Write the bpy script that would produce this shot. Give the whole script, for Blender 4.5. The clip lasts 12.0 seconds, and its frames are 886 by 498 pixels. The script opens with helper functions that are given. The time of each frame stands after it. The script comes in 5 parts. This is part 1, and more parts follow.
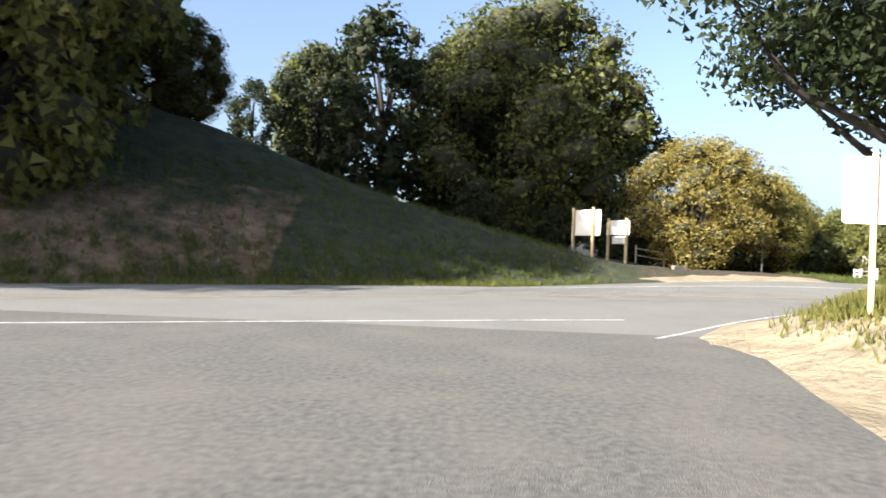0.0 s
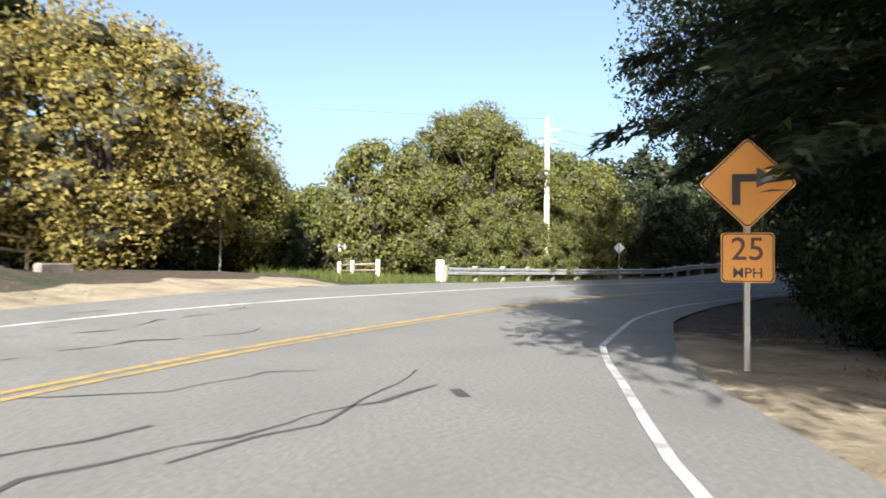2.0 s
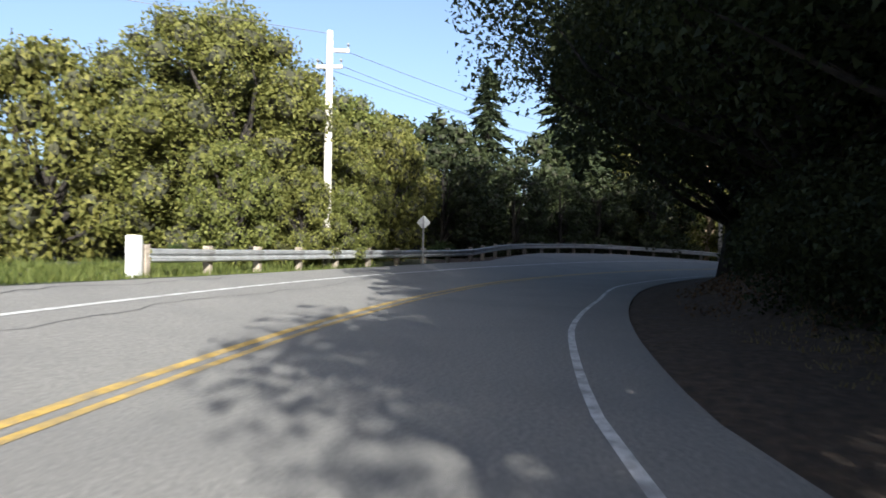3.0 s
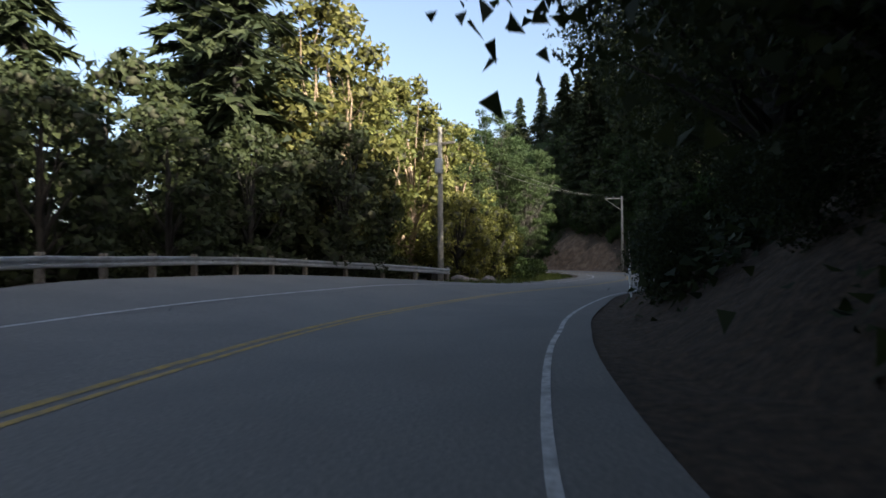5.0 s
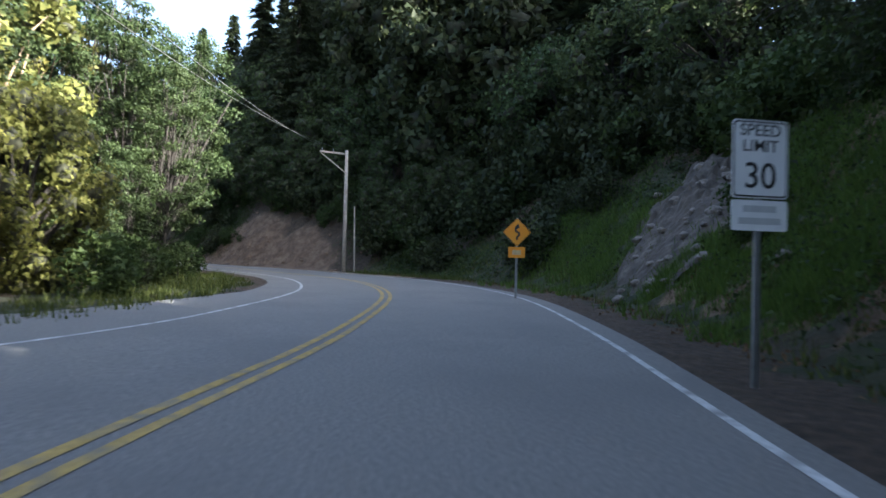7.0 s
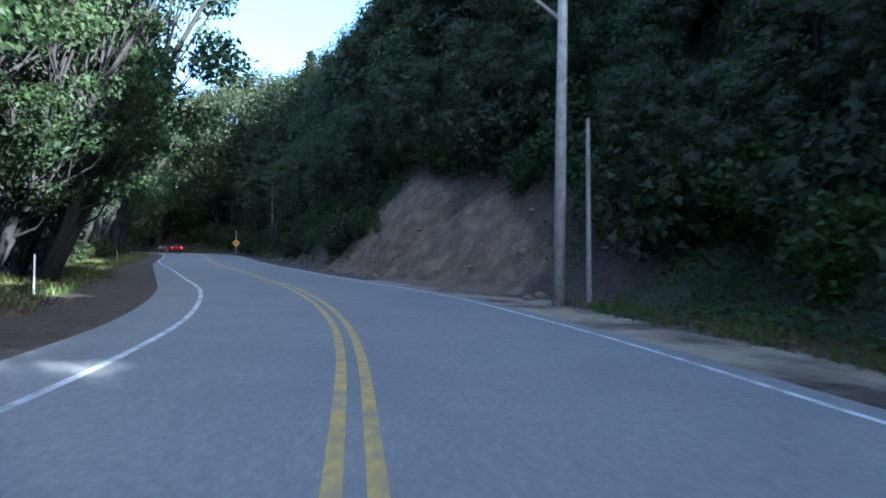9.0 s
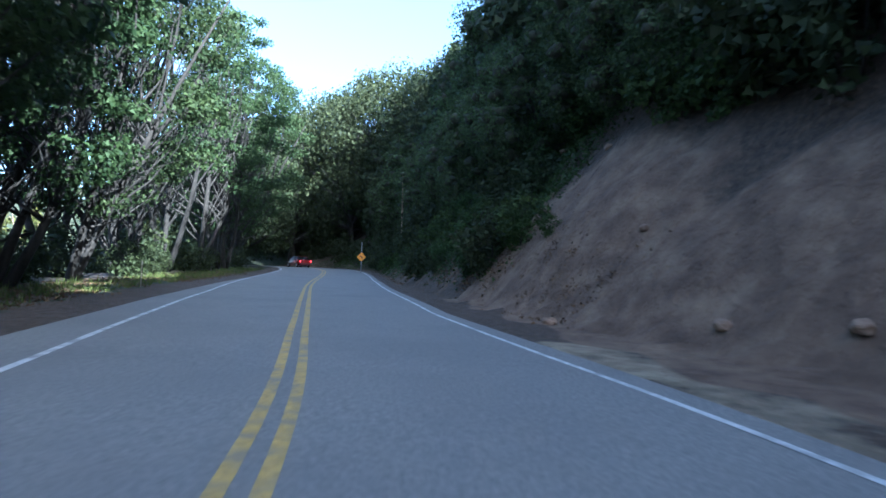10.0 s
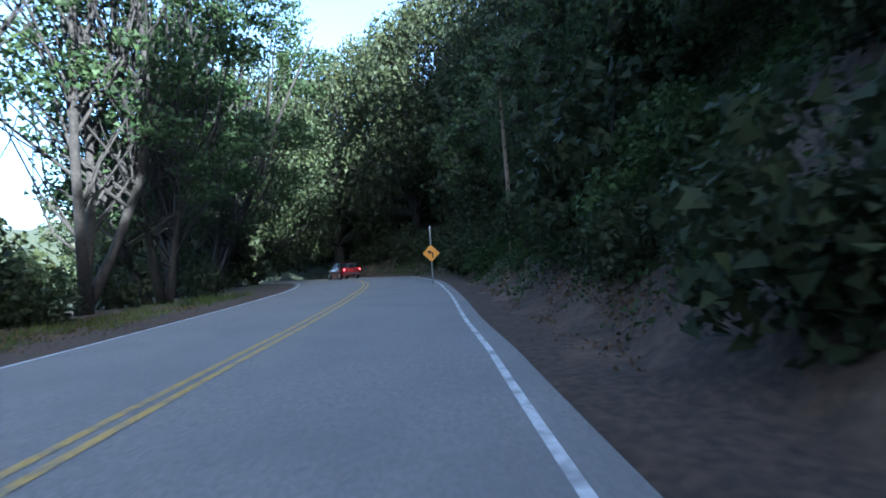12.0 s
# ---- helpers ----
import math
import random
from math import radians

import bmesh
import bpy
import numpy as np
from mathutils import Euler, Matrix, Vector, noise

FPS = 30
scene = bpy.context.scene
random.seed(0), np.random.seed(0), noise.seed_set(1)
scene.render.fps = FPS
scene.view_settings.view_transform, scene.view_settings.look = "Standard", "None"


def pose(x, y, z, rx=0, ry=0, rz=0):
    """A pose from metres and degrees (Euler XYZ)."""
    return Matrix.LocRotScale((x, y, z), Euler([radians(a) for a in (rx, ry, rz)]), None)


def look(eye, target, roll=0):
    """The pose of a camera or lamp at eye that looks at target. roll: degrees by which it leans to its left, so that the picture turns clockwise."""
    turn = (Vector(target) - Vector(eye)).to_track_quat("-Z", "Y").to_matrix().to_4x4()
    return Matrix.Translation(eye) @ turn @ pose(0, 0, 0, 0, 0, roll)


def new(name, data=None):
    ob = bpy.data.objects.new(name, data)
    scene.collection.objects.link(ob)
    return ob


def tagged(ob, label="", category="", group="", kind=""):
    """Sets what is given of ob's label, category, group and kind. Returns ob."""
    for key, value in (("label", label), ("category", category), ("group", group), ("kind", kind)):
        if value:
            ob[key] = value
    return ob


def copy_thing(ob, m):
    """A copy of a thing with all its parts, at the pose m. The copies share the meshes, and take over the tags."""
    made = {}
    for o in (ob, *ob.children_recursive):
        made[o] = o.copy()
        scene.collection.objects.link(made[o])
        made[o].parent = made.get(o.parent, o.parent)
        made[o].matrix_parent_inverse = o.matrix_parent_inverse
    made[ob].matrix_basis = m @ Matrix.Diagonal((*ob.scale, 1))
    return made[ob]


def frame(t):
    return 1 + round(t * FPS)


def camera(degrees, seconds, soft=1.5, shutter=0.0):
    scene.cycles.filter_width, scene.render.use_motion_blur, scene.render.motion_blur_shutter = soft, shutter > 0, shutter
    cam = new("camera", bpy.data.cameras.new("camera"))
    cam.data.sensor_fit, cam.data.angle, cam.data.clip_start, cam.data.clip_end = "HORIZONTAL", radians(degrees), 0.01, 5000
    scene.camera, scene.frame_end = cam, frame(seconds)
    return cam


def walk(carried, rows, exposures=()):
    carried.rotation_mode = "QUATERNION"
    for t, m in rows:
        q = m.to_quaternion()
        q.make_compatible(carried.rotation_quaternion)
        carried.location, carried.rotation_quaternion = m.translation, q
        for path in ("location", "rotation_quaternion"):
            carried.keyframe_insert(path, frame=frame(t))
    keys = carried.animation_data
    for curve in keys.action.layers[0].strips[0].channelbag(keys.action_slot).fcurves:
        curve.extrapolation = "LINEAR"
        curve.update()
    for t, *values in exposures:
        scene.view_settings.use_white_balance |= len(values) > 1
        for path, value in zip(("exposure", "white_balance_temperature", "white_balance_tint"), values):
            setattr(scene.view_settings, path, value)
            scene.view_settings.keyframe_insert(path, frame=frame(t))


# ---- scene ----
cam = camera(69.5, 12.0, soft=1.6, shutter=0.15)
PATH = [
    (0.0, (0.000, 0.000, 1.235), (0.000, 10.000, 1.302), 2.21),
    (0.5, (0.413, 3.990, 1.253), (2.630, 13.740, 1.376), 3.36),
    (1.0, (2.294, 8.871, 1.160), (6.478, 17.952, 1.335), 2.49),
    (1.5, (4.723, 13.204, 1.152), (10.659, 21.248, 1.395), 1.91),
    (2.0, (7.975, 17.143, 1.115), (15.299, 23.947, 1.370), 0.68),
    (2.5, (11.970, 20.237, 1.172), (20.408, 25.602, 1.291), 0.97),
    (3.0, (16.303, 22.704, 1.165), (25.483, 26.668, 1.135), 0.88),
    (3.5, (21.168, 24.520, 1.164), (30.864, 26.959, 1.352), 1.58),
    (3.7, (23.302, 25.036, 1.160), (33.124, 26.910, 1.304), 1.42),
    (4.0, (26.697, 25.591, 1.185), (36.634, 26.696, 1.346), 0.97),
    (4.5, (32.821, 25.978, 1.199), (42.819, 26.031, 1.426), 0.10),
    (5.0, (39.395, 25.701, 1.190), (49.350, 24.783, 1.439), -0.34),
    (5.3, (43.488, 25.169, 1.175), (53.360, 23.598, 1.448), -0.27),
    (5.5, (46.263, 24.654, 1.184), (56.049, 22.612, 1.476), -0.08),
    (6.0, (53.337, 22.811, 1.250), (62.771, 19.514, 1.622), -0.08),
    (6.5, (60.347, 20.212, 1.180), (69.260, 15.684, 1.440), -0.43),
    (7.0, (66.768, 16.930, 1.130), (75.260, 11.654, 1.337), 1.46),
    (7.2, (69.286, 15.574, 1.120), (77.766, 10.279, 1.343), 2.26),
    (7.5, (73.050, 13.470, 1.169), (81.608, 8.303, 1.411), 2.60),
    (8.0, (79.434, 9.958, 1.265), (88.304, 5.346, 1.508), 1.89),
    (8.5, (86.159, 7.073, 1.353), (95.511, 3.537, 1.528), 1.51),
    (8.8, (90.382, 5.896, 1.405), (100.022, 3.239, 1.514), 1.25),
    (9.0, (93.267, 5.345, 1.423), (103.060, 3.320, 1.519), 0.93),
    (9.5, (100.639, 4.532, 1.419), (110.611, 3.790, 1.521), 0.73),
    (10.0, (108.097, 4.542, 1.478), (118.089, 4.766, 1.804), 2.16),
    (10.5, (115.428, 5.036, 1.535), (125.377, 6.019, 1.772), -0.19),
    (11.0, (122.557, 6.019, 1.642), (132.459, 7.390, 1.909), -1.06),
    (11.5, (129.661, 7.350, 1.721), (139.556, 8.768, 1.969), -1.97),
    (12.0, (136.922, 8.522, 1.751), (146.820, 9.923, 2.009), -3.58),
]
EXPOSURES = [(0.0, 1.95, 5800, 10), (1.5, 1.85, 5700, 10), (2.5, 1.7, 5600, 10), (3.7, 1.55, 5500, 10), (5.3, 2.2, 6200, 10), (6.0, 2.75, 6000, 10),
             (7.2, 3.15, 5500, 10), (8.8, 3.05, 4500, 6), (10.5, 3.1, 4450, 5), (12.0, 3.1, 4550, 6)]
walk(cam, [(t, look(eye, target, roll)) for t, eye, target, roll in PATH], EXPOSURES)

# ---- daylight ----
SUN_AZ = Vector((-0.79, -0.61, 0.0)).normalized()
SUN_EL = radians(25)
world = bpy.data.worlds.new("sky")
scene.world = world
world.use_nodes = True
wn = world.node_tree
sky = wn.nodes.new("ShaderNodeTexSky")
sky.sky_type = "NISHITA"
sky.sun_disc = False
sky.sun_elevation = SUN_EL
sky.sun_rotation = math.atan2(SUN_AZ.x, SUN_AZ.y)
sky.air_density, sky.dust_density, sky.ozone_density = 1.0, 4.0, 1.0
wn.nodes["Background"].inputs["Strength"].default_value = 0.075
haze = wn.nodes.new("ShaderNodeHueSaturation")
haze.inputs["Saturation"].default_value, haze.inputs["Value"].default_value = 0.86, 1.08
wn.links.new(sky.outputs[0], haze.inputs["Color"])
wn.links.new(haze.outputs[0], wn.nodes["Background"].inputs["Color"])
sun_data = bpy.data.lights.new("sun", "SUN")
sun_data.energy, sun_data.angle, sun_data.color = 5.0, radians(0.5), (1.0, 0.90, 0.73)
sun = new("sun", sun_data)
sun.matrix_world = look((0, 0, 60), Vector((0, 0, 60)) - SUN_AZ * math.cos(SUN_EL) - Vector((0, 0, math.sin(SUN_EL))))


# ---- materials ----
def material(name, colors, rough=0.8, scale=8.0, bump=0.0, bump_scale=60.0, detail=6.0, metal=0.0, second=None, spread=0.0, coat=0.0):
    """Surface with two scales of colour change: colors are ramp stops, second = (colour, scale, amount) lays blotches over."""
    m = bpy.data.materials.new(name)
    m.use_nodes = True
    nt = m.node_tree
    n, l = nt.nodes, nt.links
    p = n["Principled BSDF"]
    geo = n.new("ShaderNodeTexCoord")
    src = geo.outputs["Object"]
    nz = n.new("ShaderNodeTexNoise")
    nz.inputs["Scale"].default_value, nz.inputs["Detail"].default_value, nz.inputs["Roughness"].default_value = scale, detail, 0.62
    l.new(src, nz.inputs["Vector"])
    ramp = n.new("ShaderNodeValToRGB")
    el = ramp.color_ramp.elements
    while len(el) < len(colors):
        el.new(0.5)
    for i, c in enumerate(colors):
        el[i].position = 0.3 + 0.4 * i / max(1, len(colors) - 1)
        el[i].color = (*c, 1)
    l.new(nz.outputs["Fac"], ramp.inputs["Fac"])
    col = ramp.outputs["Color"]
    if second:
        c2, s2, amount = second
        n2 = n.new("ShaderNodeTexNoise")
        n2.inputs["Scale"].default_value, n2.inputs["Detail"].default_value = s2, 5
        l.new(src, n2.inputs["Vector"])
        r2 = n.new("ShaderNodeMapRange")
        r2.inputs["From Min"].default_value, r2.inputs["From Max"].default_value = 0.45, 0.65
        r2.inputs["To Max"].default_value = amount
        l.new(n2.outputs["Fac"], r2.inputs["Value"])
        mix = n.new("ShaderNodeMix")
        mix.data_type = "RGBA"
        l.new(r2.outputs[0], mix.inputs["Factor"])
        l.new(col, mix.inputs["A"])
        mix.inputs["B"].default_value = (*c2, 1)
        col = mix.outputs["Result"]
    if spread:
        info = n.new("ShaderNodeObjectInfo")
        hsv = n.new("ShaderNodeHueSaturation")
        r3 = n.new("ShaderNodeMapRange")
        r3.inputs["To Min"].default_value, r3.inputs["To Max"].default_value = 1 - spread, 1 + spread
        l.new(info.outputs["Random"], r3.inputs["Value"])
        l.new(r3.outputs[0], hsv.inputs["Value"])
        l.new(col, hsv.inputs["Color"])
        col = hsv.outputs["Color"]
    l.new(col, p.inputs["Base Color"])
    p.inputs["Roughness"].default_value, p.inputs["Metallic"].default_value = rough, metal
    p.inputs["Coat Weight"].default_value = coat
    if bump:
        n4 = n.new("ShaderNodeTexNoise")
        n4.inputs["Scale"].default_value, n4.inputs["Detail"].default_value = bump_scale, 5
        l.new(src, n4.inputs["Vector"])
        b = n.new("ShaderNodeBump")
        b.inputs["Strength"].default_value, b.inputs["Distance"].default_value = bump, 0.02
        l.new(n4.outputs["Fac"], b.inputs["Height"])
        l.new(b.outputs[0], p.inputs["Normal"])
    return m


def leaf_material(name, dark, light, translucent=0.35, spread=0.12, rough=0.65):
    """Leaves: colour differs from leaf to leaf and from plant to plant, and light passes through."""
    m = bpy.data.materials.new(name)
    m.use_nodes = True
    n, l = m.node_tree.nodes, m.node_tree.links
    p = n["Principled BSDF"]
    geo, info = n.new("ShaderNodeNewGeometry"), n.new("ShaderNodeObjectInfo")
    mix = n.new("ShaderNodeMix")
    mix.data_type = "RGBA"
    mix.inputs["A"].default_value, mix.inputs["B"].default_value = (*dark, 1), (*light, 1)
    l.new(geo.outputs["Random Per Island"], mix.inputs["Factor"])
    hsv = n.new("ShaderNodeHueSaturation")
    r = n.new("ShaderNodeMapRange")
    r.inputs["To Min"].default_value, r.inputs["To Max"].default_value = 0.5 - 0.12 * spread, 0.5 + 0.12 * spread
    l.new(info.outputs["Random"], r.inputs["Value"])
    l.new(r.outputs[0], hsv.inputs["Hue"])
    l.new(mix.outputs["Result"], hsv.inputs["Color"])
    l.new(hsv.outputs["Color"], p.inputs["Base Color"])
    p.inputs["Roughness"].default_value = rough
    p.inputs["Specular IOR Level"].default_value = 0.22
    t = n.new("ShaderNodeBsdfTranslucent")
    l.new(hsv.outputs["Color"], t.inputs["Color"])
    ms = n.new("ShaderNodeMixShader")
    ms.inputs[0].default_value = translucent
    l.new(p.outputs[0], ms.inputs[1])
    l.new(t.outputs[0], ms.inputs[2])
    l.new(ms.outputs[0], n["Material Output"].inputs["Surface"])
    return m


ASPHALT = material("asphalt", [(0.125, 0.12, 0.112), (0.18, 0.172, 0.157), (0.235, 0.225, 0.207)], 0.85, 22.0, 0.4, 130, 12, second=((0.13, 0.125, 0.118), 0.5, 0.4))
WORN_ASPHALT = material("worn_asphalt", [(0.05, 0.048, 0.045), (0.10, 0.095, 0.087), (0.15, 0.143, 0.128)], 0.9, 14.0, 0.6, 90, 9, second=((0.15, 0.138, 0.118), 0.7, 0.5))
TAR = material("tar", [(0.035, 0.034, 0.033), (0.07, 0.067, 0.063)], 0.7, 9, 0.2, 60)
WHITE_LINE = material("white_line_paint", [(0.34, 0.33, 0.31), (0.52, 0.515, 0.50), (0.66, 0.66, 0.64)], 0.7, 14, 0.3, 120, second=((0.22, 0.21, 0.197), 3.0, 0.85))
YELLOW_LINE = material("yellow_line_paint", [(0.26, 0.18, 0.05), (0.40, 0.265, 0.06), (0.50, 0.34, 0.08)], 0.7, 14, 0.3, 120, second=((0.19, 0.165, 0.115), 4.0, 0.8))
BARE = material("bare_bank", [(0.14, 0.09, 0.058), (0.235, 0.155, 0.10), (0.34, 0.245, 0.165)], 0.95, 0.9, 1.0, 4, 11, second=((0.11, 0.075, 0.05), 0.5, 0.6))
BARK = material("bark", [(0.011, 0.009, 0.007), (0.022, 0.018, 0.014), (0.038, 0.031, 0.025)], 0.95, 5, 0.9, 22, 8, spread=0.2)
PALE_BARK = material("pale_bark", [(0.13, 0.09, 0.06), (0.22, 0.155, 0.10), (0.30, 0.22, 0.15)], 0.9, 4, 0.7, 22, 8, spread=0.2)
POLE_WOOD = material("pole_wood", [(0.22, 0.19, 0.155), (0.33, 0.29, 0.24), (0.42, 0.38, 0.32)], 0.9, 6, 0.4, 60)
WHITE_POLE = material("sunbleached_pole", [(0.45, 0.42, 0.37), (0.60, 0.56, 0.50), (0.68, 0.64, 0.58)], 0.85, 5, 0.4, 60)
POST_WOOD = material("yellowish_timber", [(0.36, 0.27, 0.15), (0.48, 0.37, 0.21), (0.56, 0.45, 0.28)], 0.85, 7, 0.3, 60)
OLD_WOOD = material("old_timber", [(0.16, 0.13, 0.10), (0.26, 0.22, 0.175), (0.36, 0.31, 0.25)], 0.9, 9, 0.4, 60, spread=0.15)
GALV = material("galvanised_steel", [(0.42, 0.43, 0.44), (0.54, 0.55, 0.56), (0.62, 0.63, 0.63)], 0.45, 5, 0.1, 60, metal=0.65, second=((0.25, 0.22, 0.19), 1.5, 0.4))
STEEL = material("dull_steel", [(0.22, 0.22, 0.22), (0.32, 0.32, 0.32)], 0.5, 8, 0.1, 60, metal=0.8)
WHITE = material("white_enamel", [(0.72, 0.72, 0.70), (0.82, 0.82, 0.80)], 0.45, 3, 0.05, 40, second=((0.62, 0.60, 0.55), 1.2, 0.35))
BOARD = material("white_board", [(0.70, 0.69, 0.64), (0.80, 0.79, 0.75)], 0.6, 3, 0.05, 40, second=((0.58, 0.55, 0.48), 1.4, 0.4))
GREY_INK = material("faded_grey_print", [(0.42, 0.43, 0.42), (0.55, 0.55, 0.53)], 0.7, 6)
AMBER = material("amber_sign_sheeting", [(0.62, 0.23, 0.006), (0.70, 0.275, 0.009)], 0.4, 3, 0.03, 60, second=((0.62, 0.33, 0.03), 2.0, 0.3))
BLACK = material("black_print", [(0.012, 0.012, 0.012), (0.025, 0.024, 0.023)], 0.5, 5)
MAROON = material("faded_dark_print", [(0.06, 0.022, 0.015), (0.10, 0.035, 0.02)], 0.5, 5)
ROCK = material("rock", [(0.10, 0.085, 0.072), (0.19, 0.163, 0.14), (0.30, 0.265, 0.235)], 0.9, 3, 0.9, 14, 9, second=((0.12, 0.10, 0.085), 1.1, 0.5))
SCREE = material("scree", [(0.03, 0.024, 0.018), (0.075, 0.062, 0.05), (0.17, 0.145, 0.118)], 0.95, 2.2, 1.0, 9, 11, second=((0.075, 0.06, 0.048), 0.6, 0.6))
WIRE = material("wire", [(0.05, 0.05, 0.05), (0.08, 0.08, 0.08)], 0.5, 4)
GREY_METAL = material("grey_transformer_paint", [(0.33, 0.34, 0.35), (0.42, 0.43, 0.44)], 0.5, 4)
CAR_PAINT = material("dark_red_car_paint", [(0.16, 0.012, 0.012), (0.22, 0.018, 0.016)], 0.25, 3, coat=0.6)
GLASS = material("dark_glass", [(0.015, 0.017, 0.02), (0.03, 0.033, 0.036)], 0.08, 3)
RUBBER = material("rubber", [(0.015, 0.015, 0.015), (0.03, 0.03, 0.03)], 0.8, 9)
LEAF_OAK = leaf_material("oak_leaves", (0.0562, 0.0660, 0.0165), (0.1500, 0.1462, 0.0375))
LEAF_YELLOW = leaf_material("yellowing_leaves", (0.130, 0.115, 0.026), (0.330, 0.288, 0.072), 0.42)
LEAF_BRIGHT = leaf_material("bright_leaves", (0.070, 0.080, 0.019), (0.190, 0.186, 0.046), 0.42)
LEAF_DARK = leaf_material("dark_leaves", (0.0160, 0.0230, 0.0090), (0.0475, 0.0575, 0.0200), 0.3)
LEAF_FIR = leaf_material("fir_needles", (0.0165, 0.0253, 0.0121), (0.0523, 0.0633, 0.0264), 0.25)
LEAF_MAPLE = leaf_material("maple_leaves", (0.016, 0.030, 0.010), (0.052, 0.076, 0.024), 0.34)
LEAF_IVY = leaf_material("bank_leaves", (0.0210, 0.0390, 0.0108), (0.0660, 0.0960, 0.0240), 0.35)
LEAF_BANK = leaf_material("cut_bank_leaves", (0.026, 0.042, 0.015), (0.080, 0.104, 0.034), 0.35)
GRASS = leaf_material("grass_blades", (0.0450, 0.0630, 0.0120), (0.1260, 0.1380, 0.0330), 0.35)
LUSH_GRASS = leaf_material("lush_grass_blades", (0.055, 0.098, 0.016), (0.135, 0.19, 0.036), 0.35)
DRY_GRASS = leaf_material("dry_grass_blades", (0.1425, 0.1125, 0.0450), (0.2700, 0.2175, 0.0975), 0.35)
DEAD_LEAF = leaf_material("dead_leaves", (0.0490, 0.0280, 0.0140), (0.1750, 0.1085, 0.0525), 0.15)
# Crown cores: the shade inside the foliage is put into this dark colour.
CORE_SHADE = material("crown_core_shade", [(0.018, 0.018, 0.010), (0.035, 0.036, 0.018), (0.055, 0.052, 0.028)], 0.95, 3.0, 0.8, 6)
lamp_red = bpy.data.materials.new("tail_light_red")
lamp_red.use_nodes = True
lamp_red.node_tree.nodes["Principled BSDF"].inputs["Base Color"].default_value = (0.5, 0.01, 0.01, 1)
lamp_red.node_tree.nodes["Principled BSDF"].inputs["Emission Color"].default_value = (1.0, 0.03, 0.03, 1)
lamp_red.node_tree.nodes["Principled BSDF"].inputs["Emission Strength"].default_value = 3.0


# ---- small builders ----
def part(name, bm, mat, parent=None, label="", smooth=False):
    me = bpy.data.meshes.new(name)
    bm.to_mesh(me)
    bm.free()
    me.materials.append(mat)
    if smooth:
        me.polygons.foreach_set("use_smooth", [True] * len(me.polygons))
    ob = new(name, me)
    ob.parent = parent
    if label:
        ob["label"] = label
    return ob


def mesh_of(name, verts, faces, mat, parent=None, smooth=False):
    me = bpy.data.meshes.new(name)
    me.from_pydata(verts, [], faces)
    me.materials.append(mat)
    if smooth:
        me.polygons.foreach_set("use_smooth", [True] * len(me.polygons))
    ob = new(name, me)
    ob.parent = parent
    return ob


def box(bm, size, at=(0, 0, 0), rot=None, bevel=0.0):
    m = Matrix.Translation(at) @ (rot.to_4x4() if rot else Matrix()) @ Matrix.Diagonal((*size, 1))
    got = bmesh.ops.create_cube(bm, size=1, matrix=m)
    if bevel:
        edges = {e for v in got["verts"] for e in v.link_edges}
        bmesh.ops.bevel(bm, geom=list(edges), offset=bevel, segments=1, affect="EDGES")


def tube(bm, pts, radii, sides=8, cap=True):
    """A round bar through pts with a radius at each."""
    rings = []
    for i, p in enumerate(pts):
        p = Vector(p)
        a, b = Vector(pts[max(0, i - 1)]), Vector(pts[min(len(pts) - 1, i + 1)])
        d = (b - a).normalized()
        u = d.orthogonal().normalized() if abs(d.z) < 0.95 else Vector((1, 0, 0))
        u = (u - d * u.dot(d)).normalized()
        w = d.cross(u)
        rings.append([bm.verts.new(p + radii[i] * (math.cos(k * 2 * math.pi / sides) * u + math.sin(k * 2 * math.pi / sides) * w)) for k in range(sides)])
    for r0, r1 in zip(rings, rings[1:]):
        for k in range(sides):
            bm.faces.new((r0[k], r0[(k + 1) % sides], r1[(k + 1) % sides], r1[k]))
    if cap:
        bm.faces.new(rings[0][::-1])
        bm.faces.new(rings[-1])


def text_mesh(words, size, mat, parent, at, name="lettering"):
    """Flat raised letters, centred, standing in the xz plane and facing -y."""
    cu = bpy.data.curves.new(name, "FONT")
    cu.body, cu.size, cu.align_x, cu.align_y, cu.extrude = words, size, "CENTER", "CENTER", 0.002
    cu.offset = size * 0.005
    ob = bpy.data.objects.new(name, cu)
    scene.collection.objects.link(ob)
    dg = bpy.context.evaluated_depsgraph_get()
    me = bpy.data.meshes.new_from_object(ob.evaluated_get(dg))
    bpy.data.objects.remove(ob)
    me.materials.clear()
    me.materials.append(mat)
    t = new(name, me)
    t.parent = parent
    t.matrix_basis = pose(*at, 90, 0, 0)
    return t


# ---- the plan: centre line of the road, banking, and the shape of the ground ----
CENTRE = [(-60, -22), (-40, -8), (-22, 4.5), (-10, 12), (0.7, 18.8), (10, 23.6), (16, 25.8), (24, 28.0), (31, 29.1), (38, 29.4), (45.5, 28.5), (54, 26.2),
          (63.7, 21.6), (70, 17.4), (76.6, 12.6), (84, 8.2), (91, 5.8), (98.2, 5.0), (105, 4.9), (112, 5.7), (119, 7.2), (127, 9.0), (137, 11.2), (148, 13.3),
          (160, 15.4), (172, 18), (183, 22), (192, 27.5), (200, 35), (206, 45), (210, 60), (212, 90)]


